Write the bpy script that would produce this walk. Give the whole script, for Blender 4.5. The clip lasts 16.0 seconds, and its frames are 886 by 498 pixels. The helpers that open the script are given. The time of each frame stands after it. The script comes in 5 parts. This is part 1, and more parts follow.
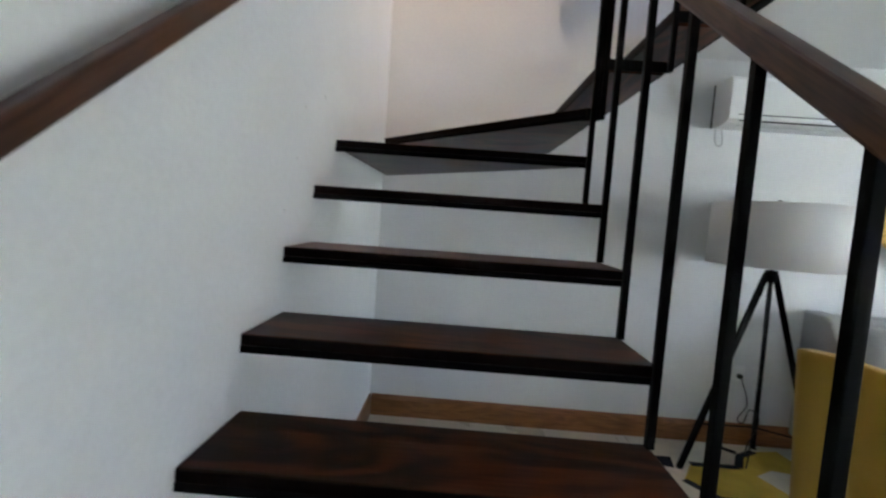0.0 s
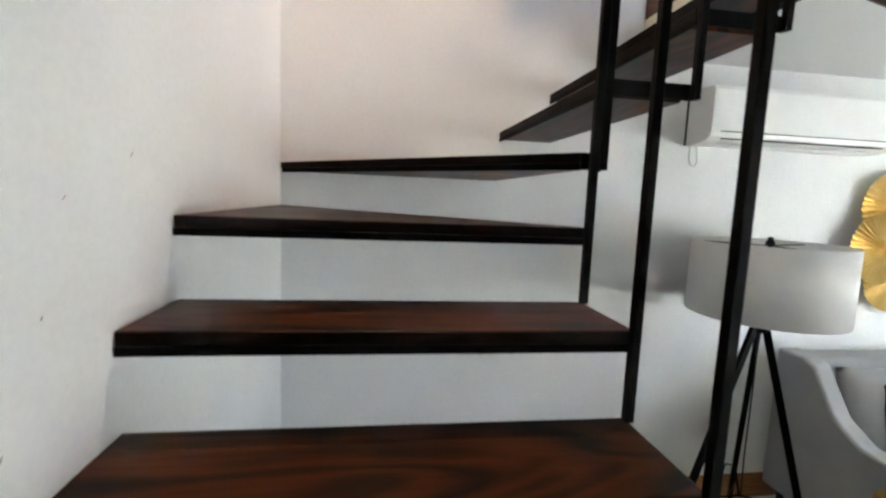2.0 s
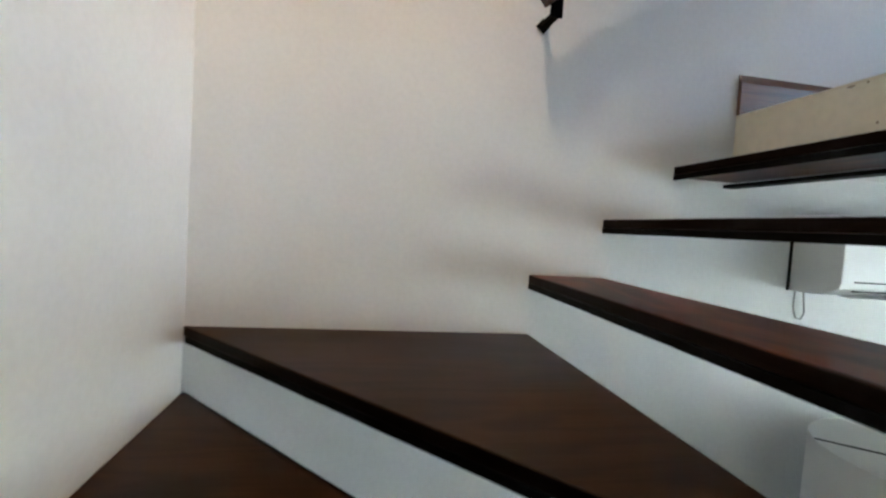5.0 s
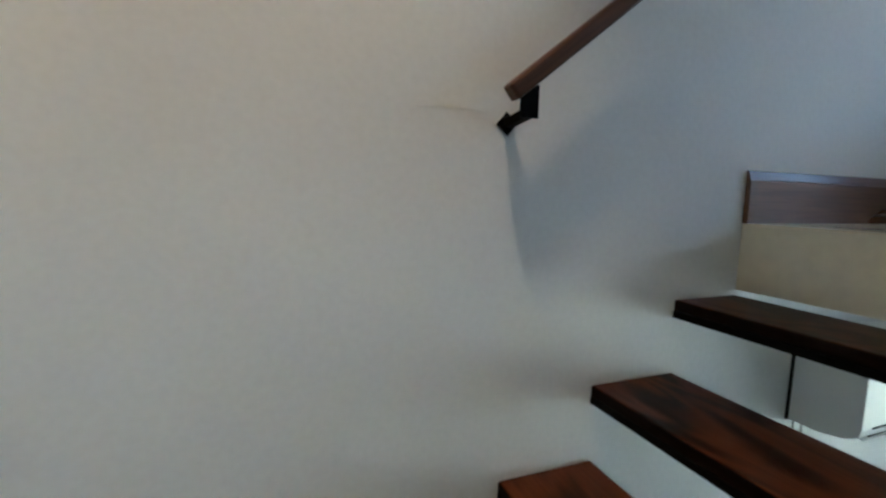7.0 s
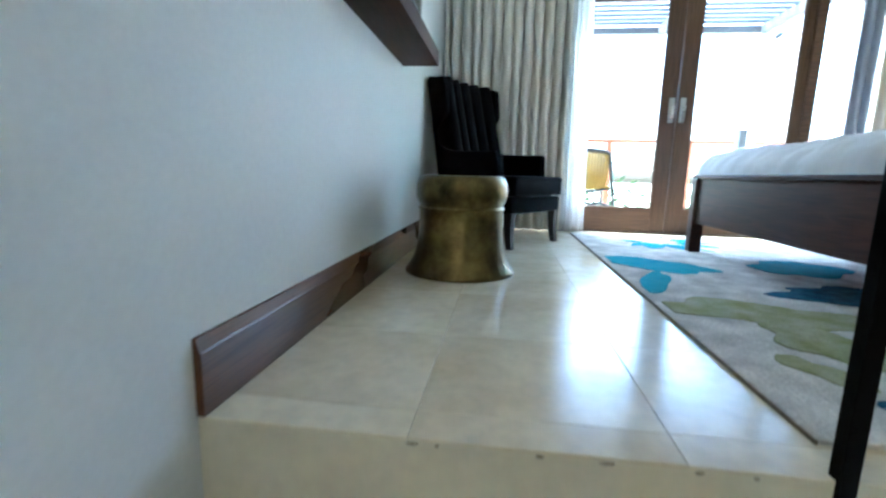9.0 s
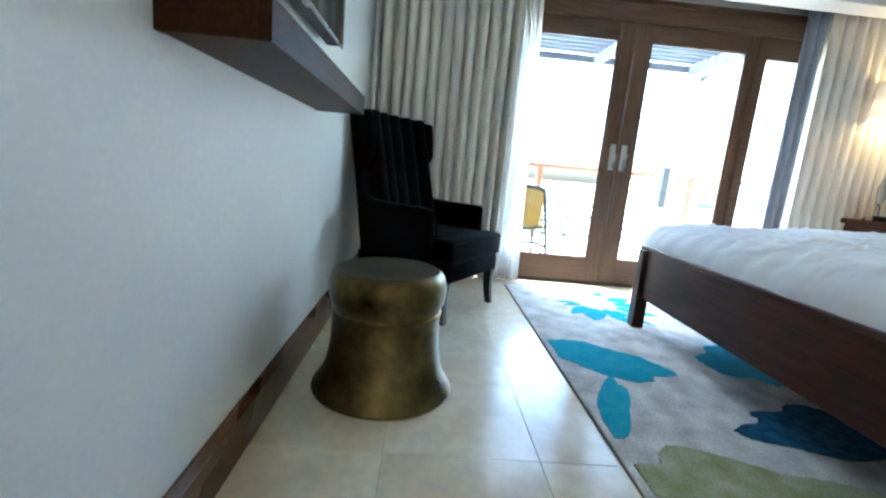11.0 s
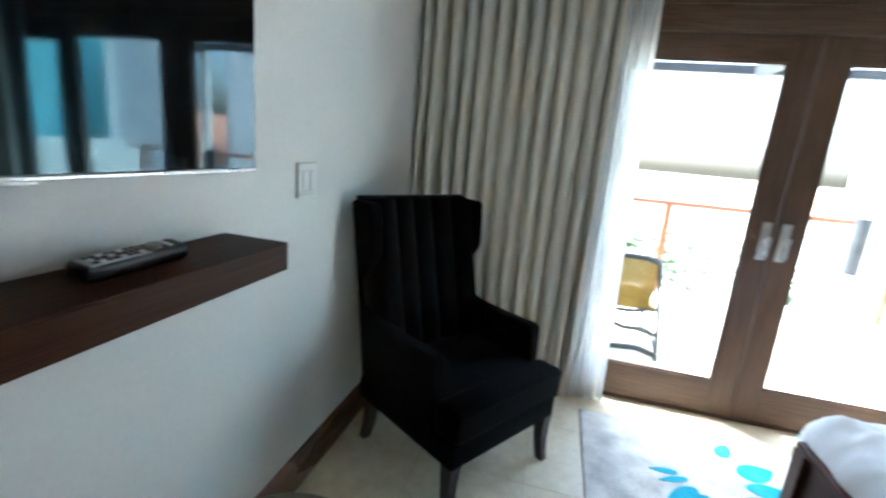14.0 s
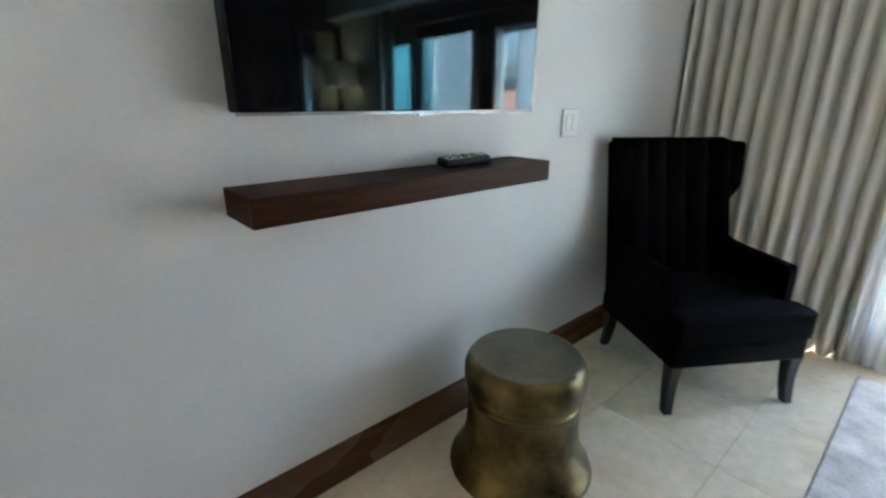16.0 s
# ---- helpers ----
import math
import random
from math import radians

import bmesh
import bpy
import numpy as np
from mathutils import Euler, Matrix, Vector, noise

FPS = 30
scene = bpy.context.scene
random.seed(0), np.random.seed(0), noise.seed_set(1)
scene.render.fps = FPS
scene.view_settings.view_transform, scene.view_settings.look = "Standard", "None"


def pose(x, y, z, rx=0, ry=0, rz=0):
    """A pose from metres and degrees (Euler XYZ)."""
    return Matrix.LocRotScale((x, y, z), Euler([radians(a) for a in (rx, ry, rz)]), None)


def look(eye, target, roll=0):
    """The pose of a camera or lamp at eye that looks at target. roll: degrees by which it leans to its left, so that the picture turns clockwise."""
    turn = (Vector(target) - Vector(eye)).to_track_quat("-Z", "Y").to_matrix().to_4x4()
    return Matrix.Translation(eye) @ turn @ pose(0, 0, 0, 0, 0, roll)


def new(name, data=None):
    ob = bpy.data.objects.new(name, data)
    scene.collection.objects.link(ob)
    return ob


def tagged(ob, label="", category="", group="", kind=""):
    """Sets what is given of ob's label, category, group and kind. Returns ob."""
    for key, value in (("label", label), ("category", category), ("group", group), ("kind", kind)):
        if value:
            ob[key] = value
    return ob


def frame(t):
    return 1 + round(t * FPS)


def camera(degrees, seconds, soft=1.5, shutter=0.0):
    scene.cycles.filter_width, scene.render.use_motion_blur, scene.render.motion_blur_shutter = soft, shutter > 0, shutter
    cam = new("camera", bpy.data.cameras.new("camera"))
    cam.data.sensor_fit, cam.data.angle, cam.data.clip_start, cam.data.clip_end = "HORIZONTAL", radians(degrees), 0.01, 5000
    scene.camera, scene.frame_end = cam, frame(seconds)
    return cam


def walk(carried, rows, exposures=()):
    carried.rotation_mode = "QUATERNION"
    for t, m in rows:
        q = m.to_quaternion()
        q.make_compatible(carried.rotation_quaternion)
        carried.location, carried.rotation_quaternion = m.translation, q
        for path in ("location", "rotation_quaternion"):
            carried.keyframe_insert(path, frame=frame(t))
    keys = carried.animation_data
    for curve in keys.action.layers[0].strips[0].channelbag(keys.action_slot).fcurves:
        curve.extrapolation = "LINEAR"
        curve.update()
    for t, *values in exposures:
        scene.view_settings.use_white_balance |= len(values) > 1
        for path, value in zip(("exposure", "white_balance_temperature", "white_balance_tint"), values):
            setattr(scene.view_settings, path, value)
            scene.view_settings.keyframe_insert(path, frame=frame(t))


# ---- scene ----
cam = camera(89.5, 16.0, 2.3, 0.4)
PATH = [
    (0, (0.558, -3.172, 1.481), (0.498, -1.179, 1.334), 4.0),
    (0.5, (0.563, -3.014, 1.455), (0.67, -1.031, 1.215), 3.3),
    (1, (0.615, -2.744, 1.608), (0.695, -0.775, 1.267), 1.3),
    (1.5, (0.598, -2.598, 1.686), (0.684, -0.612, 1.469), 3.0),
    (2, (0.514, -2.412, 1.85), (0.793, -0.446, 1.621), 2.3),
    (2.5, (0.501, -2.308, 1.904), (0.82, -0.342, 1.72), 3.0),
    (3, (0.57, -2.132, 2.043), (0.724, -0.154, 1.789), 4.1),
    (3.5, (0.563, -2.014, 2.088), (0.636, -0.025, 1.898), 3.7),
    (4, (0.512, -1.825, 2.217), (0.797, 0.137, 1.96), 3.7),
    (4.5, (0.539, -1.701, 2.266), (0.876, 0.264, 2.105), 3.8),
    (4.7, (0.562, -1.628, 2.3), (0.857, 0.35, 2.206), 3.7),
    (5.2, (0.545, -1.462, 2.412), (0.95, 0.49, 2.31), 3.6),
    (5.75, (0.562, -1.295, 2.588), (1.06, 0.63, 2.44), 2.7),
    (6.3, (0.58, -1.13, 2.745), (1.16, 0.77, 2.56), 1.9),
    (6.8, (0.594, -0.98, 2.894), (1.249, 0.896, 2.668), 1.2),
    (7, (0.623, -0.922, 2.921), (1.336, 0.931, 2.682), 1.4),
    (7.5, (0.642, -0.672, 3.029), (1.892, 0.857, 2.713), -0.7),
    (8, (0.741, -0.622, 3.114), (2.415, 0.407, 2.742), -1.2),
    (8.5, (1.004, -0.589, 3.147), (2.896, -0.022, 2.829), 0.1),
    (9, (1.209, -0.553, 3.325), (3.166, -0.302, 2.995), 1.5),
    (9.5, (1.425, -0.471, 3.407), (3.404, -0.398, 3.128), 2.3),
    (10, (1.544, -0.381, 3.531), (3.515, -0.479, 3.207), 4.5),
    (10.2, (1.592, -0.435, 3.554), (3.537, -0.545, 3.213), 5.2),
    (12.3, (2.134, -0.498, 3.967), (4.09, -0.553, 3.556), 4.0),
    (12.5, (2.241, -0.591, 3.995), (4.198, -0.569, 3.582), 3.4),
    (13, (2.377, -0.72, 4.19), (4.311, -0.663, 3.682), 4.5),
    (13.5, (2.53, -0.79, 4.202), (4.481, -0.712, 3.768), 5.8),
    (14, (2.65, -0.849, 4.232), (4.545, -0.388, 3.787), 5.2),
    (14.5, (2.644, -0.991, 4.211), (4.226, 0.132, 3.72), 2.5),
    (15, (2.534, -1.059, 4.203), (3.7, 0.463, 3.634), -1.1),
    (15.5, (2.353, -1.114, 4.181), (3.49, 0.412, 3.567), -0.7),
    (16, (2.218, -1.208, 4.159), (3.475, 0.218, 3.539), 0.2),
]
EXPO = [(0, 4.65, 5450, 17), (0.5, 4.77, 5520, 17), (1.5, 5.15, 5700, 18), (3.5, 5.25, 5720, 14), (4.5, 5.06, 5480, 12), (6.9, 4.12, 5050, 4), (8, 4.23, 4880, 1), (9, 4.93, 4860, -1), (9.5, 4.98, 4890, 0), (10, 4.88, 4920, -1), (12.5, 4.78, 5230, 3), (13.0, 4.82, 5260, 3), (14.0, 4.49, 5370, 4), (14.5, 4.64, 5420, 5), (15, 4.55, 5500, 6), (16, 4.62, 5550, 8)]
walk(cam, [(t, look(eye, target, roll)) for t, eye, target, roll in PATH], EXPO)

# ---- light ----
UF = 2.86          # upper floor
LC = 2.66          # lower ceiling
world = bpy.data.worlds.new("sky_world")
scene.world = world
world.use_nodes = True
wn = world.node_tree.nodes
sky = wn.new("ShaderNodeTexSky")
sky.sky_type = 'NISHITA'
sky.sun_disc = False
sky.sun_elevation, sky.sun_rotation = radians(67), radians(41)
sky.dust_density = 6.0
world.node_tree.links.new(sky.outputs[0], wn["Background"].inputs[0])
wn["Background"].inputs[1].default_value = 0.15
sun_data = bpy.data.lights.new("sun", 'SUN')
sun_data.energy, sun_data.angle, sun_data.color = 1.3, radians(10), (1.0, 0.95, 0.88)
sun = new("sun", sun_data)
sun.matrix_world = look((14, 16, 50), (0, 0, 0))


def lamp_at(name, kind, loc, energy, color, size=0.1, aim=None):
    d = bpy.data.lights.new(name, kind)
    d.energy, d.color = energy, color
    if kind == 'AREA':
        d.size = size
    elif kind == 'SPOT':
        d.shadow_soft_size, d.spot_size, d.spot_blend = size, radians(66), 1.0
    else:
        d.shadow_soft_size = size
    o = new(name, d)
    o.matrix_world = look(loc, aim or (loc[0], loc[1] + 0.001, loc[2] - 1))
    return o


lamp_at("stair_light", 'SPOT', (0.62, -0.5, 5.36), 13.5, (1.0, 0.62, 0.29), 0.09, (0.28, -0.12, 2.4))
lamp_at("bedside_bulb", 'POINT', (4.97, -3.86, 4.44), 0.5, (1.0, 0.62, 0.30), 0.10)


# ---- materials ----
def mat(name, base, rough=0.5, metal=0.0, var=0.12, scale=6.0, fine=60.0, bump=0.1, stretch=(1, 1, 1), base2=None,
        spec=0.5, coat=0.0, sheen=0.0, rvar=0.1):
    """Principled surface with variation at two scales and a fine relief."""
    m = bpy.data.materials.new(name)
    m.use_nodes = True
    nt = m.node_tree
    n, l = nt.nodes, nt.links
    p = n["Principled BSDF"]
    co = n.new("ShaderNodeTexCoord")
    mp = n.new("ShaderNodeMapping")
    mp.inputs["Scale"].default_value = stretch
    l.new(co.outputs["Object"], mp.inputs[0])
    oi = n.new("ShaderNodeObjectInfo")
    ad = n.new("ShaderNodeVectorMath")
    mu = n.new("ShaderNodeMath")
    mu.operation = 'MULTIPLY'
    mu.inputs[1].default_value = 37.0
    l.new(oi.outputs["Random"], mu.inputs[0])
    l.new(mp.outputs[0], ad.inputs[0])
    l.new(mu.outputs[0], ad.inputs[1])
    big, small = n.new("ShaderNodeTexNoise"), n.new("ShaderNodeTexNoise")
    big.inputs["Scale"].default_value, big.inputs["Detail"].default_value = scale, 5
    small.inputs["Scale"].default_value, small.inputs["Detail"].default_value = fine, 4
    for t in (big, small):
        l.new(ad.outputs[0], t.inputs["Vector"])
    b2 = base2 or tuple(c * (1 - 2 * var) for c in base)
    r1 = n.new("ShaderNodeValToRGB")
    r1.color_ramp.elements[0].position, r1.color_ramp.elements[1].position = 0.32, 0.68
    r1.color_ramp.elements[0].color, r1.color_ramp.elements[1].color = (*b2, 1), (*base, 1)
    l.new(big.outputs[0], r1.inputs[0])
    mx = n.new("ShaderNodeMix")
    mx.data_type, mx.blend_type = 'RGBA', 'MULTIPLY'
    mx.inputs[0].default_value = min(1.0, var * 3)
    r2 = n.new("ShaderNodeValToRGB")
    r2.color_ramp.elements[0].position, r2.color_ramp.elements[1].position = 0.3, 0.65
    r2.color_ramp.elements[0].color = (0.55, 0.55, 0.55, 1)
    l.new(small.outputs[0], r2.inputs[0])
    l.new(r1.outputs[0], mx.inputs[6])
    l.new(r2.outputs[0], mx.inputs[7])
    l.new(mx.outputs[2], p.inputs["Base Color"])
    mr = n.new("ShaderNodeMapRange")
    mr.inputs[3].default_value, mr.inputs[4].default_value = max(0.02, rough - rvar), min(1, rough + rvar)
    l.new(big.outputs[0], mr.inputs[0])
    l.new(mr.outputs[0], p.inputs["Roughness"])
    p.inputs["Metallic"].default_value = metal
    p.inputs["Specular IOR Level"].default_value = spec
    p.inputs["Coat Weight"].default_value = coat
    p.inputs["Coat Roughness"].default_value = 0.12
    p.inputs["Sheen Weight"].default_value = sheen
    if bump:
        bp = n.new("ShaderNodeBump")
        bp.inputs["Strength"].default_value, bp.inputs["Distance"].default_value = bump, 0.004
        l.new(small.outputs[0], bp.inputs["Height"])
        l.new(bp.outputs[0], p.inputs["Normal"])
    return m


def wood(name, light, dark, rough=0.35, axis=0, coat=0.0, grain=9.0, spec=0.4, cut=(0.05, 0.95), along=0.10):
    """Wood with long grain along the local axis, with bands and pores."""
    m = bpy.data.materials.new(name)
    m.use_nodes = True
    nt = m.node_tree
    n, l = nt.nodes, nt.links
    p = n["Principled BSDF"]
    co = n.new("ShaderNodeTexCoord")
    oi = n.new("ShaderNodeObjectInfo")
    mu = n.new("ShaderNodeMath")
    mu.operation = 'MULTIPLY'
    mu.inputs[1].default_value = 23.0
    ad = n.new("ShaderNodeVectorMath")
    l.new(oi.outputs["Random"], mu.inputs[0])
    l.new(co.outputs["Object"], ad.inputs[0])
    l.new(mu.outputs[0], ad.inputs[1])

    def noise_at(scale, along, detail=5, dist=0.0):
        mp = n.new("ShaderNodeMapping")
        s = [1.0, 1.0, 1.0]
        s[axis] = along
        mp.inputs["Scale"].default_value = s
        l.new(ad.outputs[0], mp.inputs[0])
        t = n.new("ShaderNodeTexNoise")
        t.inputs["Scale"].default_value, t.inputs["Detail"].default_value = scale, detail
        t.inputs["Distortion"].default_value = dist
        l.new(mp.outputs[0], t.inputs["Vector"])
        return t

    bands = noise_at(grain, along, 3, 1.2)
    wv = n.new("ShaderNodeMath")
    wv.operation = 'SINE'
    ml = n.new("ShaderNodeMath")
    ml.operation = 'MULTIPLY'
    ml.inputs[1].default_value = 42.0
    l.new(bands.outputs[0], ml.inputs[0])
    l.new(ml.outputs[0], wv.inputs[0])
    pores = noise_at(170.0, 0.03, 3)
    stain = noise_at(2.5, 0.5, 4)
    ramp = n.new("ShaderNodeValToRGB")
    ramp.color_ramp.elements[0].position, ramp.color_ramp.elements[1].position = cut
    ramp.color_ramp.elements[0].color, ramp.color_ramp.elements[1].color = (*dark, 1), (*light, 1)
    a = n.new("ShaderNodeMapRange")
    a.inputs[1].default_value, a.inputs[2].default_value = -1, 1
    a.inputs[3].default_value, a.inputs[4].default_value = 0.1, 0.55
    l.new(wv.outputs[0], a.inputs[0])
    b = n.new("ShaderNodeMath")
    b.operation = 'MULTIPLY_ADD'
    b.inputs[1].default_value = 0.8
    l.new(stain.outputs[0], b.inputs[0])
    l.new(a.outputs[0], b.inputs[2])
    c = n.new("ShaderNodeMath")
    c.operation = 'SUBTRACT'
    c.inputs[1].default_value = 0.1
    l.new(b.outputs[0], c.inputs[0])
    l.new(c.outputs[0], ramp.inputs[0])
    mx = n.new("ShaderNodeMix")
    mx.data_type, mx.blend_type = 'RGBA', 'MULTIPLY'
    mx.inputs[0].default_value = 0.6
    r2 = n.new("ShaderNodeValToRGB")
    r2.color_ramp.elements[0].position, r2.color_ramp.elements[1].position = 0.35, 0.55
    r2.color_ramp.elements[0].color = (0.45, 0.42, 0.4, 1)
    l.new(pores.outputs[0], r2.inputs[0])
    l.new(ramp.outputs[0], mx.inputs[6])
    l.new(r2.outputs[0], mx.inputs[7])
    l.new(mx.outputs[2], p.inputs["Base Color"])
    mr = n.new("ShaderNodeMapRange")
    mr.inputs[3].default_value, mr.inputs[4].default_value = rough - 0.08, rough + 0.14
    l.new(stain.outputs[0], mr.inputs[0])
    l.new(mr.outputs[0], p.inputs["Roughness"])
    p.inputs["Specular IOR Level"].default_value = spec
    p.inputs["Coat Weight"].default_value = coat
    p.inputs["Coat Roughness"].default_value = 0.15
    bp = n.new("ShaderNodeBump")
    bp.inputs["Strength"].default_value, bp.inputs["Distance"].default_value = 0.12, 0.002
    l.new(pores.outputs[0], bp.inputs["Height"])
    l.new(bp.outputs[0], p.inputs["Normal"])
    return m


def cloth(name, base, through_light=0.3, weave=700.0, var=0.06, rough=0.9):
    """Woven cloth that lets some light through."""
    m = mat(name, base, rough, 0, var, 3.0, weave, 0.06, spec=0.15)
    nt = m.node_tree
    n, l = nt.nodes, nt.links
    p, out = n["Principled BSDF"], n["Material Output"]
    tr = n.new("ShaderNodeBsdfTranslucent")
    tr.inputs[0].default_value = (*base, 1)
    ms = n.new("ShaderNodeMixShader")
    ms.inputs[0].default_value = through_light
    l.new(p.outputs[0], ms.inputs[1])
    l.new(tr.outputs[0], ms.inputs[2])
    l.new(ms.outputs[0], out.inputs[0])
    return m


def sheer_cloth(name, base, clear=0.45):
    m = cloth(name, base, 0.5)
    nt = m.node_tree
    n, l = nt.nodes, nt.links
    out = n["Material Output"]
    src = out.inputs[0].links[0].from_socket
    tp = n.new("ShaderNodeBsdfTransparent")
    ms = n.new("ShaderNodeMixShader")
    ms.inputs[0].default_value = clear
    l.new(src, ms.inputs[1])
    l.new(tp.outputs[0], ms.inputs[2])
    l.new(ms.outputs[0], out.inputs[0])
    return m


def glass(name, tint=(0.97, 0.99, 0.98)):
    """Thin window glass: clear with a weak mirror."""
    m = bpy.data.materials.new(name)
    m.use_nodes = True
    nt = m.node_tree
    n, l = nt.nodes, nt.links
    n.remove(n["Principled BSDF"])
    tp, gl, ms = n.new("ShaderNodeBsdfTransparent"), n.new("ShaderNodeBsdfGlossy"), n.new("ShaderNodeMixShader")
    lw, pw, fr = n.new("ShaderNodeLayerWeight"), n.new("ShaderNodeMath"), n.new("ShaderNodeMath")
    pw.operation, fr.operation = 'POWER', 'MULTIPLY_ADD'
    pw.inputs[1].default_value, fr.inputs[1].default_value, fr.inputs[2].default_value = 4.0, 0.6, 0.02
    lw.inputs[0].default_value = 0.5
    l.new(lw.outputs["Facing"], pw.inputs[0])
    l.new(pw.outputs[0], fr.inputs[0])
    tp.inputs[0].default_value = (*tint, 1)
    gl.inputs["Roughness"].default_value = 0.01
    l.new(fr.outputs[0], ms.inputs[0])
    l.new(tp.outputs[0], ms.inputs[1])
    l.new(gl.outputs[0], ms.inputs[2])
    l.new(ms.outputs[0], n["Material Output"].inputs[0])
    return m


def glow(name, color, strength):
    m = bpy.data.materials.new(name)
    m.use_nodes = True
    p = m.node_tree.nodes["Principled BSDF"]
    p.inputs["Base Color"].default_value = (*color, 1)
    p.inputs["Emission Color"].default_value = (*color, 1)
    p.inputs["Emission Strength"].default_value = strength
    return m


M_WALL = mat("wall_paint", (0.745, 0.75, 0.74), 0.55, 0, 0.034, 1.6, 60, 0.012)
M_CEIL = mat("ceiling_paint", (0.74, 0.745, 0.74), 0.8, 0, 0.02, 1.0, 180, 0.05)
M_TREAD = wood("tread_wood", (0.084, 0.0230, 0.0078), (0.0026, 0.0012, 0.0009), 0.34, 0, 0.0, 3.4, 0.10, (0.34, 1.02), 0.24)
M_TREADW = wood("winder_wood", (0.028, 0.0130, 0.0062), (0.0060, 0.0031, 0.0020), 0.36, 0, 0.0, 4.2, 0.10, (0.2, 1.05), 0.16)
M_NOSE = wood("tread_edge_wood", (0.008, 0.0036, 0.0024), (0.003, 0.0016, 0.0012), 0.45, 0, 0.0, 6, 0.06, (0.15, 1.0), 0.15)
M_RAIL = wood("rail_wood", (0.075, 0.029, 0.013), (0.028, 0.011, 0.006), 0.40, 0, 0.0, 10, 0.3)
M_STEEL = mat("black_steel", (0.0045, 0.0045, 0.005), 0.55, 0.0, 0.2, 20, 200, 0.1, spec=0.05)
M_SKIRT = wood("skirting_wood", (0.135, 0.060, 0.025), (0.078, 0.033, 0.014), 0.27, 0, 0.0, 6, 0.42)
M_DOORW = wood("door_wood_upright", (0.132, 0.070, 0.037), (0.088, 0.046, 0.025), 0.45, 2, 0.1, 7)
M_DOORH = wood("door_wood_level", (0.132, 0.070, 0.037), (0.088, 0.046, 0.025), 0.45, 1, 0.1, 7)
M_SKIRTL = wood("orange_skirting_wood", (0.31, 0.135, 0.042), (0.15, 0.058, 0.019), 0.36, 0, 0.08, 10)
M_SHELF = wood("shelf_wood", (0.050, 0.0180, 0.0078), (0.028, 0.0100, 0.0046), 0.42, 0, 0.0, 6, 0.07)
M_BED = wood("bed_wood", (0.068, 0.024, 0.013), (0.032, 0.012, 0.007), 0.4, 0, 0.0, 7, 0.22)
M_PANEL = wood("panel_wood", (0.022, 0.009, 0.006), (0.010, 0.0045, 0.003), 0.5, 2, 0.0, 7, 0.12)
M_TILE = mat("limestone_tile", (0.83, 0.76, 0.59), 0.17, 0, 0.09, 3.2, 22, 0.02, base2=(0.69, 0.595, 0.425), rvar=0.07)
M_GROUT = mat("grout", (0.58, 0.515, 0.40), 0.9, 0, 0.1, 8, 150, 0.2)
M_FASCIA = mat("fascia_paint", (0.73, 0.685, 0.54), 0.6, 0, 0.05, 4, 30, 0.015)
M_LTILE = mat("cream_floor_tile", (0.60, 0.56, 0.47), 0.3, 0, 0.06, 2.0, 25, 0.02)
M_VELVET = mat("black_velvet", (0.0016, 0.0016, 0.0024), 0.85, 0, 0.2, 9, 500, 0.2, spec=0.04, sheen=0.025)
M_CLEG = mat("chair_leg_wood", (0.016, 0.009, 0.007), 0.35, 0, 0.2, 12, 120, 0.05, (1, 1, 0.2))
M_BRASS = mat("aged_brass", (0.245, 0.185, 0.070), 0.33, 0.9, 0.18, 7.0, 34, 0.10, base2=(0.065, 0.052, 0.024), rvar=0.16)
M_BRASSTOP = mat("tarnished_brass_top", (0.20, 0.18, 0.125), 0.36, 0.85, 0.12, 6.0, 40, 0.06, base2=(0.11, 0.10, 0.07))
M_CURT = cloth("linen_curtain", (0.79, 0.755, 0.665), 0.07, 500.0, 0.02)
M_CURTG = cloth("grey_curtain_cloth", (0.36, 0.38, 0.42), 0.2)
M_SHEER = sheer_cloth("sheer_curtain", (0.88, 0.89, 0.88), 0.28)
M_DUVET = mat("white_duvet", (0.80, 0.81, 0.83), 0.85, 0, 0.02, 4, 260, 0.2, spec=0.2)
M_RUG = mat("rug_pile", (0.80, 0.78, 0.73), 0.95, 0, 0.22, 9, 110, 1.0, base2=(0.46, 0.45, 0.43), spec=0.1)
M_BIND = mat("rug_binding", (0.30, 0.27, 0.22), 0.95, 0, 0.15, 30, 160, 0.8, spec=0.1)
M_RUGT = mat("teal_pile", (0.04, 0.33, 0.46), 0.95, 0, 0.16, 14, 110, 1.0, base2=(0.07, 0.37, 0.47), spec=0.1)
M_RUGN = mat("navy_pile", (0.010, 0.055, 0.14), 0.95, 0, 0.15, 26, 160, 1.0, base2=(0.03, 0.15, 0.26), spec=0.1)
M_RUGG = mat("green_pile", (0.29, 0.32, 0.13), 0.95, 0, 0.18, 10, 110, 1.0, base2=(0.47, 0.46, 0.33), spec=0.1)
M_TVG = mat("screen_glass", (0.004, 0.004, 0.005), 0.045, 0, 0.0, 3, 50, 0.0, spec=0.5, rvar=0.02)
M_TVG.node_tree.nodes["Principled BSDF"].inputs["Specular Tint"].default_value = (0.55, 0.88, 1.0, 1)
M_TVB = mat("tv_plastic", (0.006, 0.006, 0.0065), 0.45, 0, 0.1, 8, 100, 0.02, spec=0.2)
M_TVM = mat("tv_metal_trim", (0.42, 0.42, 0.43), 0.3, 0.9, 0.1, 8, 100, 0.02)
M_PLASTIC = mat("white_plastic", (0.80, 0.80, 0.79), 0.32, 0, 0.01, 8, 100, 0.01)
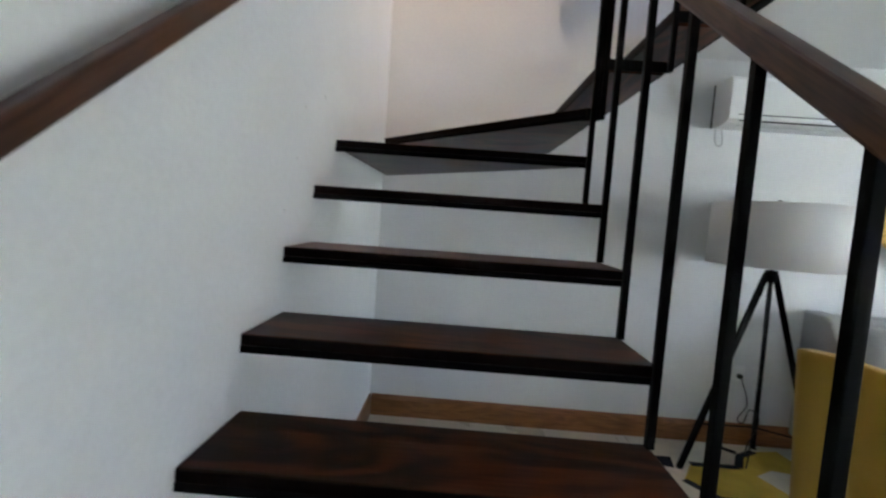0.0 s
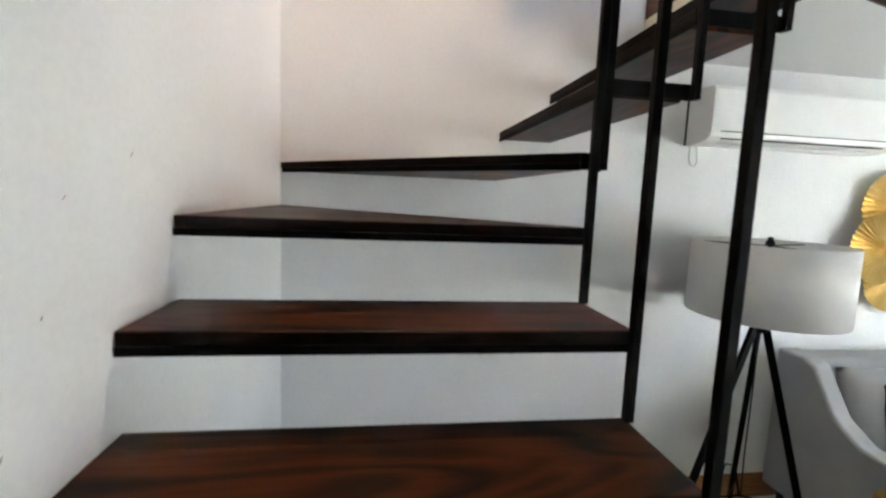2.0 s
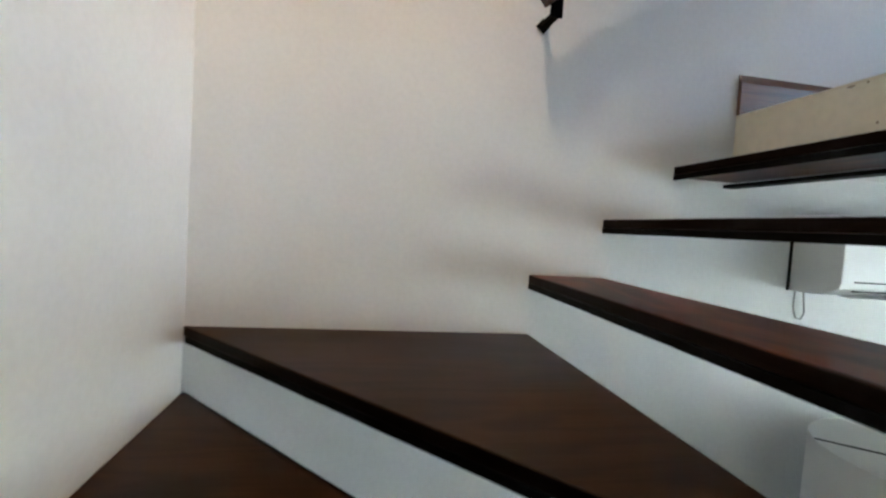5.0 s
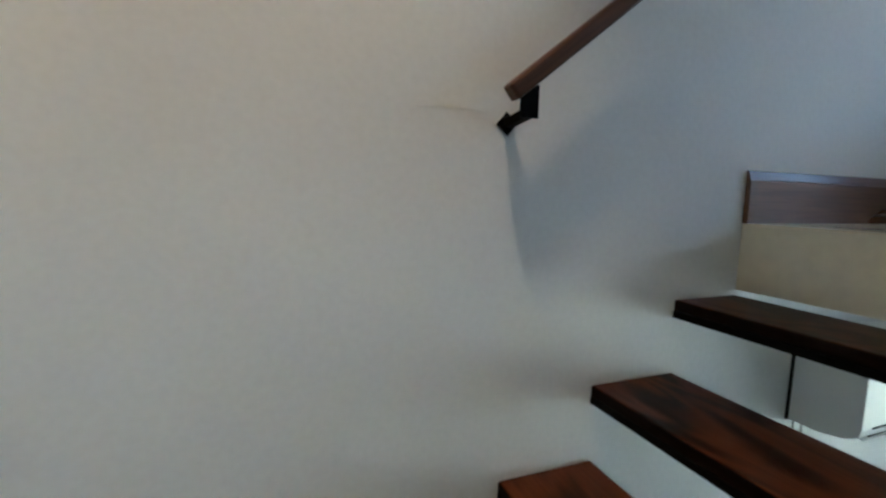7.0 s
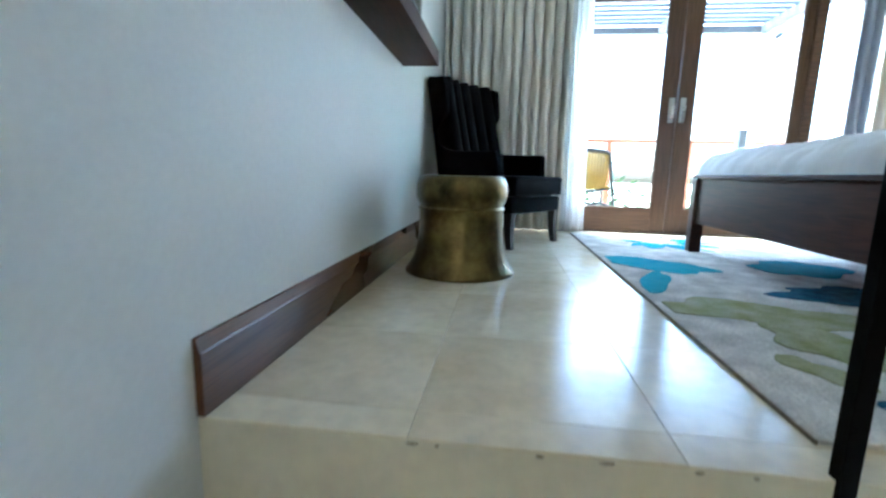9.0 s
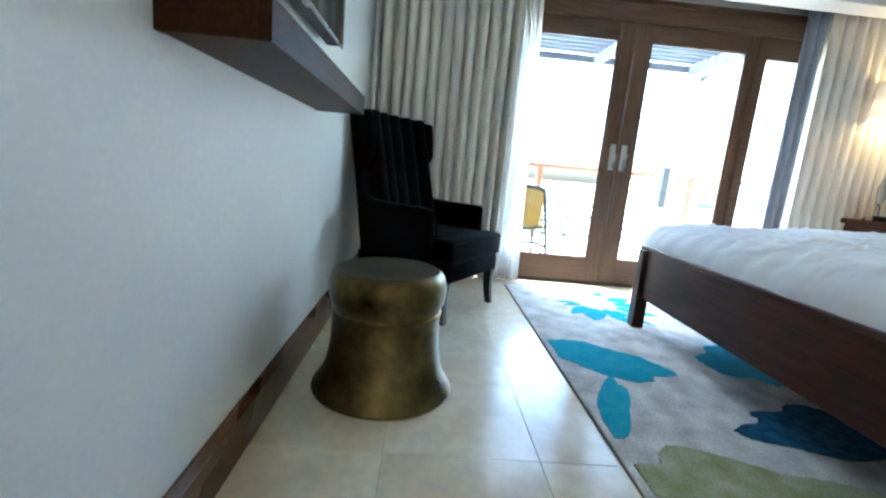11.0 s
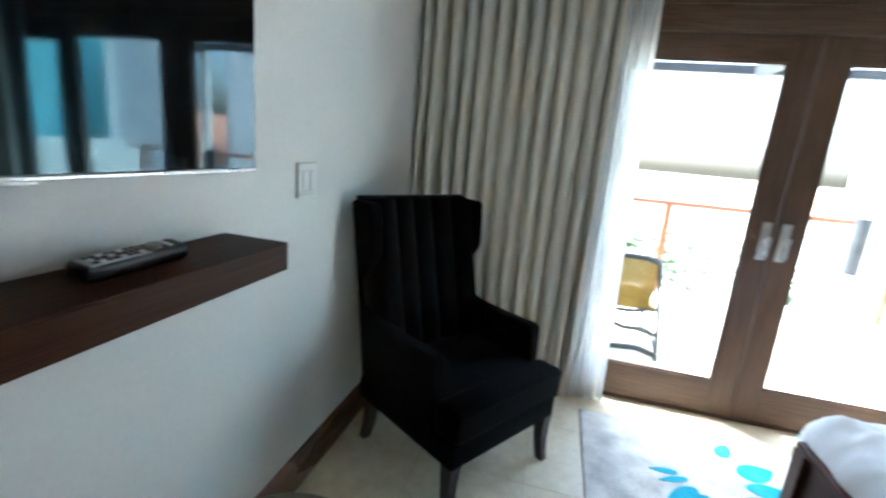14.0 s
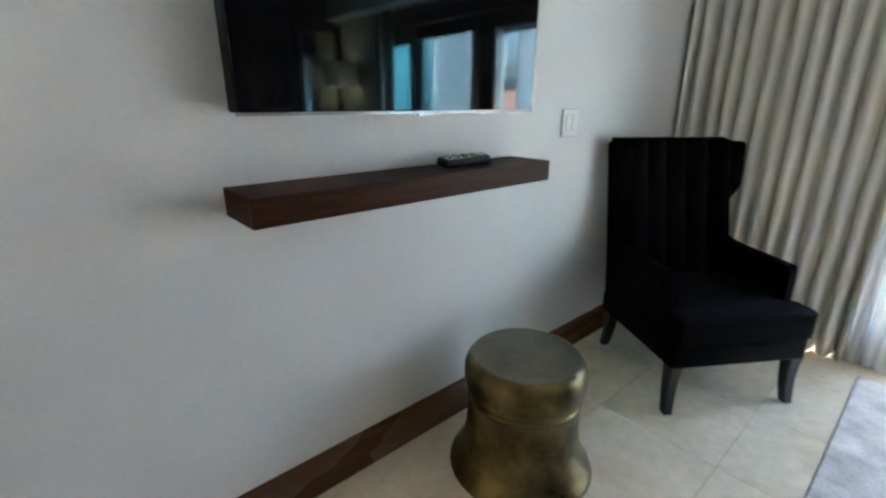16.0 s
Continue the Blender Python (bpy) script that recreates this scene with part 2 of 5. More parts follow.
M_DARKP = mat("dark_plastic", (0.006, 0.006, 0.007), 0.35, 0, 0.1, 8, 150, 0.02, spec=0.3)
M_SILVER = mat("silver_plastic", (0.30, 0.305, 0.31), 0.35, 0.2, 0.05, 8, 150, 0.02)
M_CHROME = mat("satin_nickel", (0.62, 0.60, 0.56), 0.28, 1.0, 0.05, 8, 100, 0.02)
M_SHADE = cloth("lamp_shade_cloth", (0.95, 0.94, 0.92), 0.25)
M_GOLD = mat("gold_leaf", (0.95, 0.70, 0.27), 0.34, 0.85, 0.08, 8, 90, 0.05, base2=(0.80, 0.54, 0.15))
M_YELLOW = mat("mustard_cloth", (0.44, 0.265, 0.02), 0.85, 0, 0.06, 4, 420, 0.3, spec=0.15, sheen=0.2)
M_SOFA = mat("grey_sofa_cloth", (0.42, 0.42, 0.415), 0.9, 0, 0.06, 4, 420, 0.3, spec=0.15, sheen=0.2)
M_KNIT = mat("charcoal_knit", (0.05, 0.053, 0.06), 0.95, 0, 0.2, 20, 120, 1.0, spec=0.1)
M_CREAM = mat("cream_cloth", (0.70, 0.66, 0.57), 0.9, 0, 0.05, 6, 300, 0.3, spec=0.1)
M_LRUG = mat("cream_rug", (0.58, 0.55, 0.47), 0.95, 0, 0.08, 8, 200, 0.8, spec=0.1)
M_LRUGY = mat("yellow_rug", (0.52, 0.38, 0.06), 0.95, 0, 0.1, 8, 200, 0.8, spec=0.1)
M_LRUGN = mat("navy_rug", (0.01, 0.014, 0.028), 0.95, 0, 0.1, 8, 200, 0.8, spec=0.1)
M_GLASS = glass("window_glass")
M_MIRROR = mat("mirror_silver", (0.9, 0.9, 0.9), 0.02, 1.0, 0.0, 3, 50, 0.0, rvar=0.01)
M_RATTAN = mat("yellow_rattan", (0.46, 0.31, 0.06), 0.6, 0, 0.18, 30, 160, 0.6, (1, 1, 6))
M_RATDK = mat("dark_rattan", (0.035, 0.04, 0.042), 0.5, 0, 0.15, 40, 200, 0.4)
M_STONE = mat("terrace_stone", (0.66, 0.62, 0.55), 0.7, 0, 0.08, 2, 40, 0.1)
M_WHITEW = mat("white_render", (0.84, 0.83, 0.80), 0.8, 0, 0.03, 2, 90, 0.2)
M_DRAPE = cloth("white_outdoor_cloth", (0.82, 0.82, 0.83), 0.3)
M_TEAL = mat("turquoise_render", (0.28, 0.68, 0.74), 0.8, 0, 0.05, 2, 90, 0.2)
M_LANT = mat("grey_lantern_metal", (0.03, 0.034, 0.04), 0.5, 0.0, 0.1, 20, 200, 0.1)
M_TERRA = mat("terracotta", (0.50, 0.21, 0.13), 0.8, 0, 0.12, 6, 60, 0.3)
M_PERG = wood("weathered_grey_wood", (0.085, 0.092, 0.102), (0.05, 0.054, 0.06), 0.7, 0, 0, 9)
M_ORANGE = wood("orange_wood", (0.24, 0.075, 0.028), (0.15, 0.045, 0.016), 0.5, 2, 0.1, 9)
M_GROUND = mat("garden_ground", (0.40, 0.38, 0.32), 0.9, 0, 0.15, 0.6, 12, 0.3, base2=(0.22, 0.26, 0.14))
M_LEAF = mat("leaves", (0.07, 0.12, 0.035), 0.6, 0, 0.2, 6, 40, 0.1)


# ---- mesh helpers ----
def link(name, bm, material, parent=None, label="", smooth=False):
    me = bpy.data.meshes.new(name)
    bmesh.ops.recalc_face_normals(bm, faces=bm.faces)
    bm.to_mesh(me)
    bm.free()
    me.materials.append(material)
    if smooth:
        for f in me.polygons:
            f.use_smooth = True
    o = new(name, me)
    if parent:
        o.parent = parent
    if label:
        o["label"] = label
    return o


def part(name, bm, material, parent, label="", smooth=False):
    return link(name, bm, material, parent, label, smooth)


def thing(name, label, category, m=None, group="", kind=""):
    o = new(name)
    o.empty_display_size = 0.05
    if m is not None:
        o.matrix_world = m
    return tagged(o, label, category, group, kind)


def box(x0, x1, y0, y1, z0, z1, bevel=0.0, seg=2):
    bm = bmesh.new()
    bmesh.ops.create_cube(bm, size=1)
    for v in bm.verts:
        v.co = Vector(((x0 + x1) / 2 + v.co.x * (x1 - x0), (y0 + y1) / 2 + v.co.y * (y1 - y0), (z0 + z1) / 2 + v.co.z * (z1 - z0)))
    if bevel:
        bmesh.ops.bevel(bm, geom=bm.edges[:], offset=bevel, segments=seg, profile=0.5, affect='EDGES', clamp_overlap=True)
    return bm


def join(*parts):
    out = bmesh.new()
    for b in parts:
        me = bpy.data.meshes.new("t")
        b.to_mesh(me)
        b.free()
        out.from_mesh(me)
        bpy.data.meshes.remove(me)
    return out


def prism(outline, z0, z1, bevel=0.0, seg=2):
    """A flat outline (x, y) raised from z0 to z1."""
    bm = bmesh.new()
    lo = [bm.verts.new((x, y, z0)) for x, y in outline]
    f = bm.faces.new(lo)
    r = bmesh.ops.extrude_face_region(bm, geom=[f])
    for v in r["geom"]:
        if isinstance(v, bmesh.types.BMVert):
            v.co.z = z1
    if bevel:
        bmesh.ops.bevel(bm, geom=bm.edges[:], offset=bevel, segments=seg, profile=0.5, affect='EDGES', clamp_overlap=True)
    return bm


def lathe(profile, seg=48):
    """Turns a profile (radius, z) about the z axis."""
    bm = bmesh.new()
    rings = []
    for r, z in profile:
        if r < 1e-5:
            rings.append([bm.verts.new((0, 0, z))])
        else:
            rings.append([bm.verts.new((r * math.cos(2 * math.pi * i / seg), r * math.sin(2 * math.pi * i / seg), z)) for i in range(seg)])
    for a, b in zip(rings, rings[1:]):
        for i in range(seg):
            q = [a[i % len(a)], a[(i + 1) % len(a)], b[(i + 1) % len(b)], b[i % len(b)]]
            q = list(dict.fromkeys(q))
            if len(q) > 2:
                bm.faces.new(q)
    return bm


def rod(a, b, r, seg=10, r2=None):
    a, b = Vector(a), Vector(b)
    d = b - a
    bm = bmesh.new()
    bmesh.ops.create_cone(bm, cap_ends=True, segments=seg, radius1=r, radius2=r if r2 is None else r2, depth=d.length)
    bmesh.ops.transform(bm, matrix=Matrix.Translation((a + b) / 2) @ d.to_track_quat('Z', 'Y').to_matrix().to_4x4(), verts=bm.verts)
    return bm


def bar(a, b, w, h, bevel=0.004):
    """A rectangular bar from a to b, w across and h in height."""
    a, b = Vector(a), Vector(b)
    d = b - a
    bm = box(-d.length / 2, d.length / 2, -w / 2, w / 2, -h / 2, h / 2, bevel)
    x = d.normalized()
    y = Vector((0, 0, 1)).cross(x)
    y = y.normalized() if y.length > 1e-4 else Vector((0, 1, 0))
    z = x.cross(y)
    m = Matrix((x, y, z)).transposed().to_4x4()
    m.translation = (a + b) / 2
    bmesh.ops.transform(bm, matrix=m, verts=bm.verts)
    return bm


def bar_object(name, a, b, w, h, material, parent=None, bevel=0.004, label=""):
    """A bar whose own x axis runs along it, so that grain does too."""
    a, b = Vector(a), Vector(b)
    d = b - a
    o = link(name, box(-d.length / 2, d.length / 2, -w / 2, w / 2, -h / 2, h / 2, bevel), material, parent, label)
    x = d.normalized()
    y = Vector((0, 0, 1)).cross(x)
    y = y.normalized() if y.length > 1e-4 else Vector((0, 1, 0))
    m = Matrix((x, y, x.cross(y))).transposed().to_4x4()
    m.translation = (a + b) / 2
    o.matrix_basis = m
    return o


def pillow_mesh(w, h, t, puff=0.6, wrinkle=0.006, n=18, seed=0.0):
    bm = bmesh.new()
    bmesh.ops.create_grid(bm, x_segments=n, y_segments=n, size=0.5)
    top = bm.verts[:]
    r = bmesh.ops.duplicate(bm, geom=bm.faces[:] + bm.verts[:] + bm.edges[:])
    low = [v for v in r["geom"] if isinstance(v, bmesh.types.BMVert)]
    for vs, s in ((top, 1), (low, -1)):
        for v in vs:
            u, q = v.co.x * 2, v.co.y * 2
            k = max(0.0, (1 - u ** 4)) * max(0.0, (1 - q ** 4))
            wv = noise.noise(Vector((u * 2 + seed, q * 2, s * 3.0))) * wrinkle
            pinch = 1 - 0.05 * (1 - q * q) * abs(u) ** 3
            v.co = Vector((u * w / 2 * pinch, q * h / 2 * (1 - 0.05 * (1 - u * u) * abs(q) ** 3), s * (t / 2 * k ** puff + wv * k)))
    bmesh.ops.remove_doubles(bm, verts=bm.verts[:], dist=1e-5)
    return bm


def structure(name, bm, material, label, category, smooth=False):
    return tagged(link(name, bm, material, None, "", smooth), label, category, "", "structure")


# ---- setting: walls, floors, ceilings ----
TOP = 5.45
DX = 5.32          # inner face of the terrace door wall
SY = -4.15         # bedroom's far wall
LX, LY = 7.0, -5.4  # lower room
structure("wall_west", box(-0.2, 0, LY, 0, -0.1, TOP), M_WALL, "smooth white painted plaster wall beside the open stair", "wall")
structure("wall_north", box(-0.2, LX + 0.2, 0, 0.2, -0.1, TOP), M_WALL, "white painted plaster wall behind stair, television and sofa", "wall")
structure("wall_south", box(0, DX, SY - 0.2, SY, UF, TOP), M_WALL, "white painted bedroom wall behind the bed", "wall")
structure("wall_bedroom_end", join(
    box(DX, DX + 0.18, -0.18, 0, UF, TOP), box(DX, DX + 0.18, -3.75, -0.18, 5.06, TOP),
    box(DX, DX + 0.18, SY - 0.2, -3.75, UF, TOP)), M_WALL, "white bedroom wall round the timber terrace doors", "wall")
# Unseen wall, kept without openings so less daylight reaches the north wall
structure("wall_lower_south", box(0, LX, LY - 0.2, LY, -0.1, LC), M_WALL, "plain white living room wall, unseen and closed against daylight", "wall")
structure("wall_lower_east", join(
    box(LX, LX + 0.2, -0.7, 0, -0.1, LC), box(LX, LX + 0.2, LY, -0.7, 2.35, LC), box(LX, LX + 0.2, LY, LY + 0.5, -0.1, 2.35)),
    M_WALL, "white living room wall with tall sliding glass", "wall")
structure("ceiling", box(-0.2, DX + 0.2, LY, 0.2, TOP, TOP + 0.15), M_CEIL, "flat white painted bedroom ceiling", "ceiling")
structure("ceiling_bulkhead", box(4.93, 5.12, SY, 0, 5.05, TOP, 0.003), M_CEIL, "white dropped bulkhead hiding the curtain track", "bulkhead")
structure("wall_upper_back", box(0, DX + 0.18, LY - 0.2, LY, LC, TOP), M_WALL, "white painted wall closing the landing", "wall")
# slab between the storeys, with the stair opening
structure("floor_slab", join(
    box(1.95, LX + 0.2, LY, 0, LC + 0.012, UF - 0.012), box(0, 1.95, LY, -3.5, LC + 0.012, UF - 0.012)), M_GROUT, "concrete floor slab between the storeys", "slab")
structure("ceiling_lower", join(box(1.95, LX, LY, 0, LC, LC + 0.012), box(0, 1.95, LY, -3.5, LC, LC + 0.012)), M_CEIL, "white living room ceiling", "ceiling")
structure("trim_stair_edge", join(box(1.9275, 1.95, -3.5, 0, LC, UF - 0.0065, 0.001)), M_FASCIA, "cream painted edge of the upper floor slab with chipped paint", "trim")
structure("ground", box(-400, 400, -400, 400, -0.5, -0.12), M_GROUND, "pale garden ground with dry grass", "ground")
floor_low = structure("floor_lower", box(0, LX, LY, 0, -0.12, -0.006), M_GROUT, "cream tiled living room floor", "floor")
floor_up = structure("floor", join(box(1.95, DX + 0.18, LY, 0, UF - 0.012, UF - 0.004), box(0, 1.95, LY, -3.5, UF - 0.012, UF - 0.004)), M_GROUT,
                     "polished cream limestone tiled bedroom floor", "floor")


def skirting(name, a, b, z, h, label, n, material=None):
    """A skirting board with a chamfered top edge, from a to b; n: the way out from the wall."""
    a, b = Vector((*a, z)), Vector((*b, z))
    L = (b - a).length
    t = 0.016
    prof = [(0, 0), (t, 0), (t, h - 0.031), (t - 0.0025, h - 0.027), (t - 0.010, h - 0.002), (0, h)]
    bm = bmesh.new()
    e0 = [bm.verts.new((0, p, q)) for p, q in prof]
    e1 = [bm.verts.new((L, p, q)) for p, q in prof]
    bm.faces.new(e0)
    bm.faces.new(e1[::-1])
    for i in range(len(prof)):
        bm.faces.new((e0[i], e0[(i + 1) % 6], e1[(i + 1) % 6], e1[i]))
    o = structure(name, bm, material or M_SKIRT, label, "skirting board")
    x, y = (b - a).normalized(), Vector((*n, 0))
    m = Matrix((x, y, Vector((0, 0, 1)))).transposed().to_4x4()
    m.translation = a
    o.matrix_world = m
    return o


skirting("baseboard", (1.925, 0), (5.3, 0), UF, 0.155, "varnished brown wooden skirting board on the bedroom wall", (0, -1))
skirting("baseboard", (0.016, 0), (LX, 0), 0, 0.155, "orange-brown wooden skirting board in the living room", (0, -1), M_SKIRTL)
skirting("baseboard", (0, LY), (0, 0), 0, 0.155, "orange-brown wooden skirting board under the stair", (1, 0), M_SKIRTL)


# ---- stair ----
R = 0.216
Z5 = 1.78
RUN = 0.2685


def ztop(k):
    return Z5 + (k - 5) * R


def front_y(k):
    return -1.217 - (5 - k) * RUN


stair = thing("staircase", "open-riser stair with dark wooden treads and black steel posts", "staircase", kind="structure")
WID = 1.098


def tread_parts(outline, z, place, edge, board=None):
    """A wooden board with a steel angle under its front edge, on a steel frame. outline and edge in the tread's own axes."""
    b = part("tread", prism(outline, -0.031, 0.0, 0.004), board or M_TREAD, stair)
    b.matrix_basis = place @ Matrix.Translation((0, 0, z))
    (ax, ay), (bx, by) = edge
    d = Vector((bx - ax, by - ay, 0))
    n = Vector((-d.y, d.x, 0)).normalized()
    a0 = Vector((ax, ay, 0)) - n * 0.002
    m0 = a0 + n * 0.004
    bm = join(bar(m0 + Vector((0, 0, -0.041)), m0 + d + Vector((0, 0, -0.041)), 0.008, 0.020, 0.001),
              bar(m0 + n * 0.02 + Vector((0, 0, -0.0345)), m0 + n * 0.02 + d + Vector((0, 0, -0.0345)), 0.045, 0.006, 0.001))
    s = part("steel_angle", bm, M_STEEL, b, "black steel angle under the tread's edge")
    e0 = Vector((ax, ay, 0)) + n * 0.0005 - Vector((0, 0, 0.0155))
    bar_object("nosing", e0 + d.normalized() * 0.002, e0 + d * 0.998, 0.006, 0.0285, M_NOSE, b, 0.002, "near-black strip along the front edge")
    # soffit board under the tread
    c = Vector((sum(p[0] for p in outline) / len(outline), sum(p[1] for p in outline) / len(outline)))
    inner = [tuple(c + (Vector(p) - c) * 0.93) for p in outline]
    part("tread_underside", prism(inner, -0.046, -0.0315), M_TREAD, b, "dark wooden board under the tread")
    return b


for k in range(-2, 5):
    y = front_y(k)
    tread_parts([(0.002, 0), (WID, 0), (WID, 0.283), (0.002, 0.283)], ztop(k), Matrix.Translation((0, y, 0)), ((0.002, 0), (WID, 0)))
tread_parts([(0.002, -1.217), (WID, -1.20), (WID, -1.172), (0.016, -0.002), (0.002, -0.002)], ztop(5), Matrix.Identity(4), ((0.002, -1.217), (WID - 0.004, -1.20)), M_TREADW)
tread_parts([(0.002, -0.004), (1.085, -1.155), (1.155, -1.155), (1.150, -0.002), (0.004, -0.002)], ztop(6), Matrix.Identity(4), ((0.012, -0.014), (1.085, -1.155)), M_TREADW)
part("end_plate", box(1.087, 1.154, -1.162, -1.1555, ztop(6) - 0.05, ztop(6) - 0.002, 0.001), M_STEEL, stair, "black steel plate on the tread's end")
turn = Matrix.Rotation(radians(-90), 4, 'Z')
for k in (7, 8, 9):
    xf = 1.141 + (k - 7) * 0.2705
    dep = 0.281 if k < 9 else 0.238
    # own x runs along -y, own y along +x
    tread_parts([(0.002, 0), (1.154, 0), (1.154, dep), (0.002, dep)], ztop(k), Matrix.Translation((xf, 0, 0)) @ turn, ((0.002, 0), (1.154, 0)))
    part("end_plate", box(xf + 0.002, xf + dep - 0.002, -1.162, -1.1545, ztop(k) - 0.05, ztop(k) - 0.004, 0.001), M_STEEL, stair, "black steel plate on the tread's end")

# Added plate covering the slit from below; no such part is known
part("rear_angle", box(1.895, 1.944, -1.152, -0.004, 2.580, 2.594, 0.001), M_STEEL, stair, "added black steel plate under the slit behind the top tread")
SL = 0.80
rail_z = lambda y: 1.790 + 0.77 * (y + 2.371)
PW = 0.0108
px = 1.095
for k in range(-2, 6):
    y = front_y(k) - 0.006
    z0 = ztop(k - 1) if k > -2 else 0.0
    part("post", box(px - PW, px + PW, y - PW, y + PW, z0, rail_z(y) - 0.02, 0.002), M_STEEL, stair)
up_rail = lambda x: 3.10 + SL * (x - 1.141)
part("post", box(1.130 - PW, 1.130 + PW, -1.167 - PW, -1.167 + PW, ztop(6) - 0.055, up_rail(1.122) - 0.02, 0.002), M_STEEL, stair)
for k in (7, 8, 9):
    x = 1.141 + (k - 7) * 0.2705 + 0.005
    part("post", box(x - 0.011, x + 0.011, -1.184, -1.162, ztop(k - 1) - 0.05, up_rail(x) - 0.02, 0.002), M_STEEL, stair)
part("post", box(1.918, 1.946, -1.128, -1.1, LC - 0.05, up_rail(1.93) - 0.02, 0.002), M_STEEL, stair)
bar_object("handrail", (px, -3.25, rail_z(-3.25)), (px, -1.19, rail_z(-1.19)), 0.055, 0.05, M_RAIL, stair, 0.008, "brown wooden handrail")
bar_object("handrail", (1.11, -1.172, up_rail(1.11)), (1.96, -1.12, up_rail(1.96)), 0.055, 0.05, M_RAIL, stair, 0.008, "brown wooden handrail")


def wall_rail(a, b, out, label, spots):
    """A wooden rail on black steel brackets; out: the way out from the wall."""
    t = thing("wall_handrail", label, "handrail")
    a, b, out = Vector(a), Vector(b), Vector(out)
    bar_object("rail", a, b, 0.036, 0.038, M_RAIL, t, 0.006)
    d = (b - a).normalized()
    for u in spots:
        p = a + d * u
        q = p + Vector((0, 0, -0.026))
        side = d.copy()
        side.z = 0
        side.normalize()
        dep = abs(p.dot(out))
        bm = join(box(-0.022, 0.022, -0.003, 0.003, -0.058, 0.012, 0.001))
        m = Matrix((side, out, Vector((0, 0, 1)))).transposed().to_4x4()
        m.translation = q
        bmesh.ops.transform(bm, matrix=m, verts=bm.verts)
        foot = q - side * 0.02 + Vector((0, 0, -0.064)) - out * (dep - 0.004)
        arm = bar(q + Vector((0, 0, -0.047)), foot, 0.026, 0.02, 0.002)
        plate = box(-0.019, 0.019, -0.004, 0.0, -0.019, 0.019, 0.001)
        m2 = m @ Matrix.Rotation(radians(40), 4, 'Y')
        m2.translation = foot
        bmesh.ops.transform(plate, matrix=m2, verts=plate.verts)
        part("bracket", join(bm, arm, plate), M_STEEL, t, "black steel bracket")
    return t


wall_rail((1.098, -0.062, 3.137), (2.02, -0.062, 3.137 + 0.74), (0, -1, 0), "brown wooden handrail on black brackets, on the white wall", (0.060, 0.98))
wall_rail((0.055, -1.45, 1.579 + 0.8 * 1.199), (0.055, -3.2, 1.579 - 0.8 * 0.551), (1, 0, 0), "brown wooden handrail on black brackets, beside the stair", (0.3, 2.15))

# ---- terrace doors ----
door_frame = tagged(link("door_frame", join(
    box(5.27, DX + 0.10, -3.75, -0.18, 4.90, 5.06, 0.004), box(5.255, 5.27, -3.75, -0.18, 5.02, 5.06, 0.003),
    box(5.29, DX + 0.10, -0.24, -0.18, UF, 4.90, 0.003), box(5.30, DX + 0.09, -0.94, -0.24, 4.74, 4.90, 0.003), box(5.30, DX + 0.09, -0.94, -0.24, UF, 3.0, 0.003),
    box(5.29, DX + 0.10, -0.995, -0.94, UF, 4.90, 0.003), box(5.285, DX + 0.10, -3.0, -2.925, UF, 4.90, 0.004),
    box(5.29, DX + 0.10, -3.75, -3.69, UF, 4.90, 0.003), box(5.30, DX + 0.09, -3.69, -3.0, 4.74, 4.90, 0.003),
    box(5.30, DX + 0.09, -3.69, -3.0, UF, 3.0, 0.003), box(5.29, DX + 0.12, -3.0, -0.98, UF - 0.004, UF + 0.012, 0.002)), M_DOORH),
    "brown timber frame with a deep head over the terrace doors", "door frame", "", "structure")
pane = part("pane", box(5.35, 5.358, -3.69, -3.0, 3.0, 4.74), M_GLASS, door_frame, "clear fixed window glass")
pane.visible_shadow = False
pane = part("pane", box(5.35, 5.358, -0.94, -0.24, 3.0, 4.74), M_GLASS, door_frame, "clear fixed window glass")
pane.visible_shadow = False


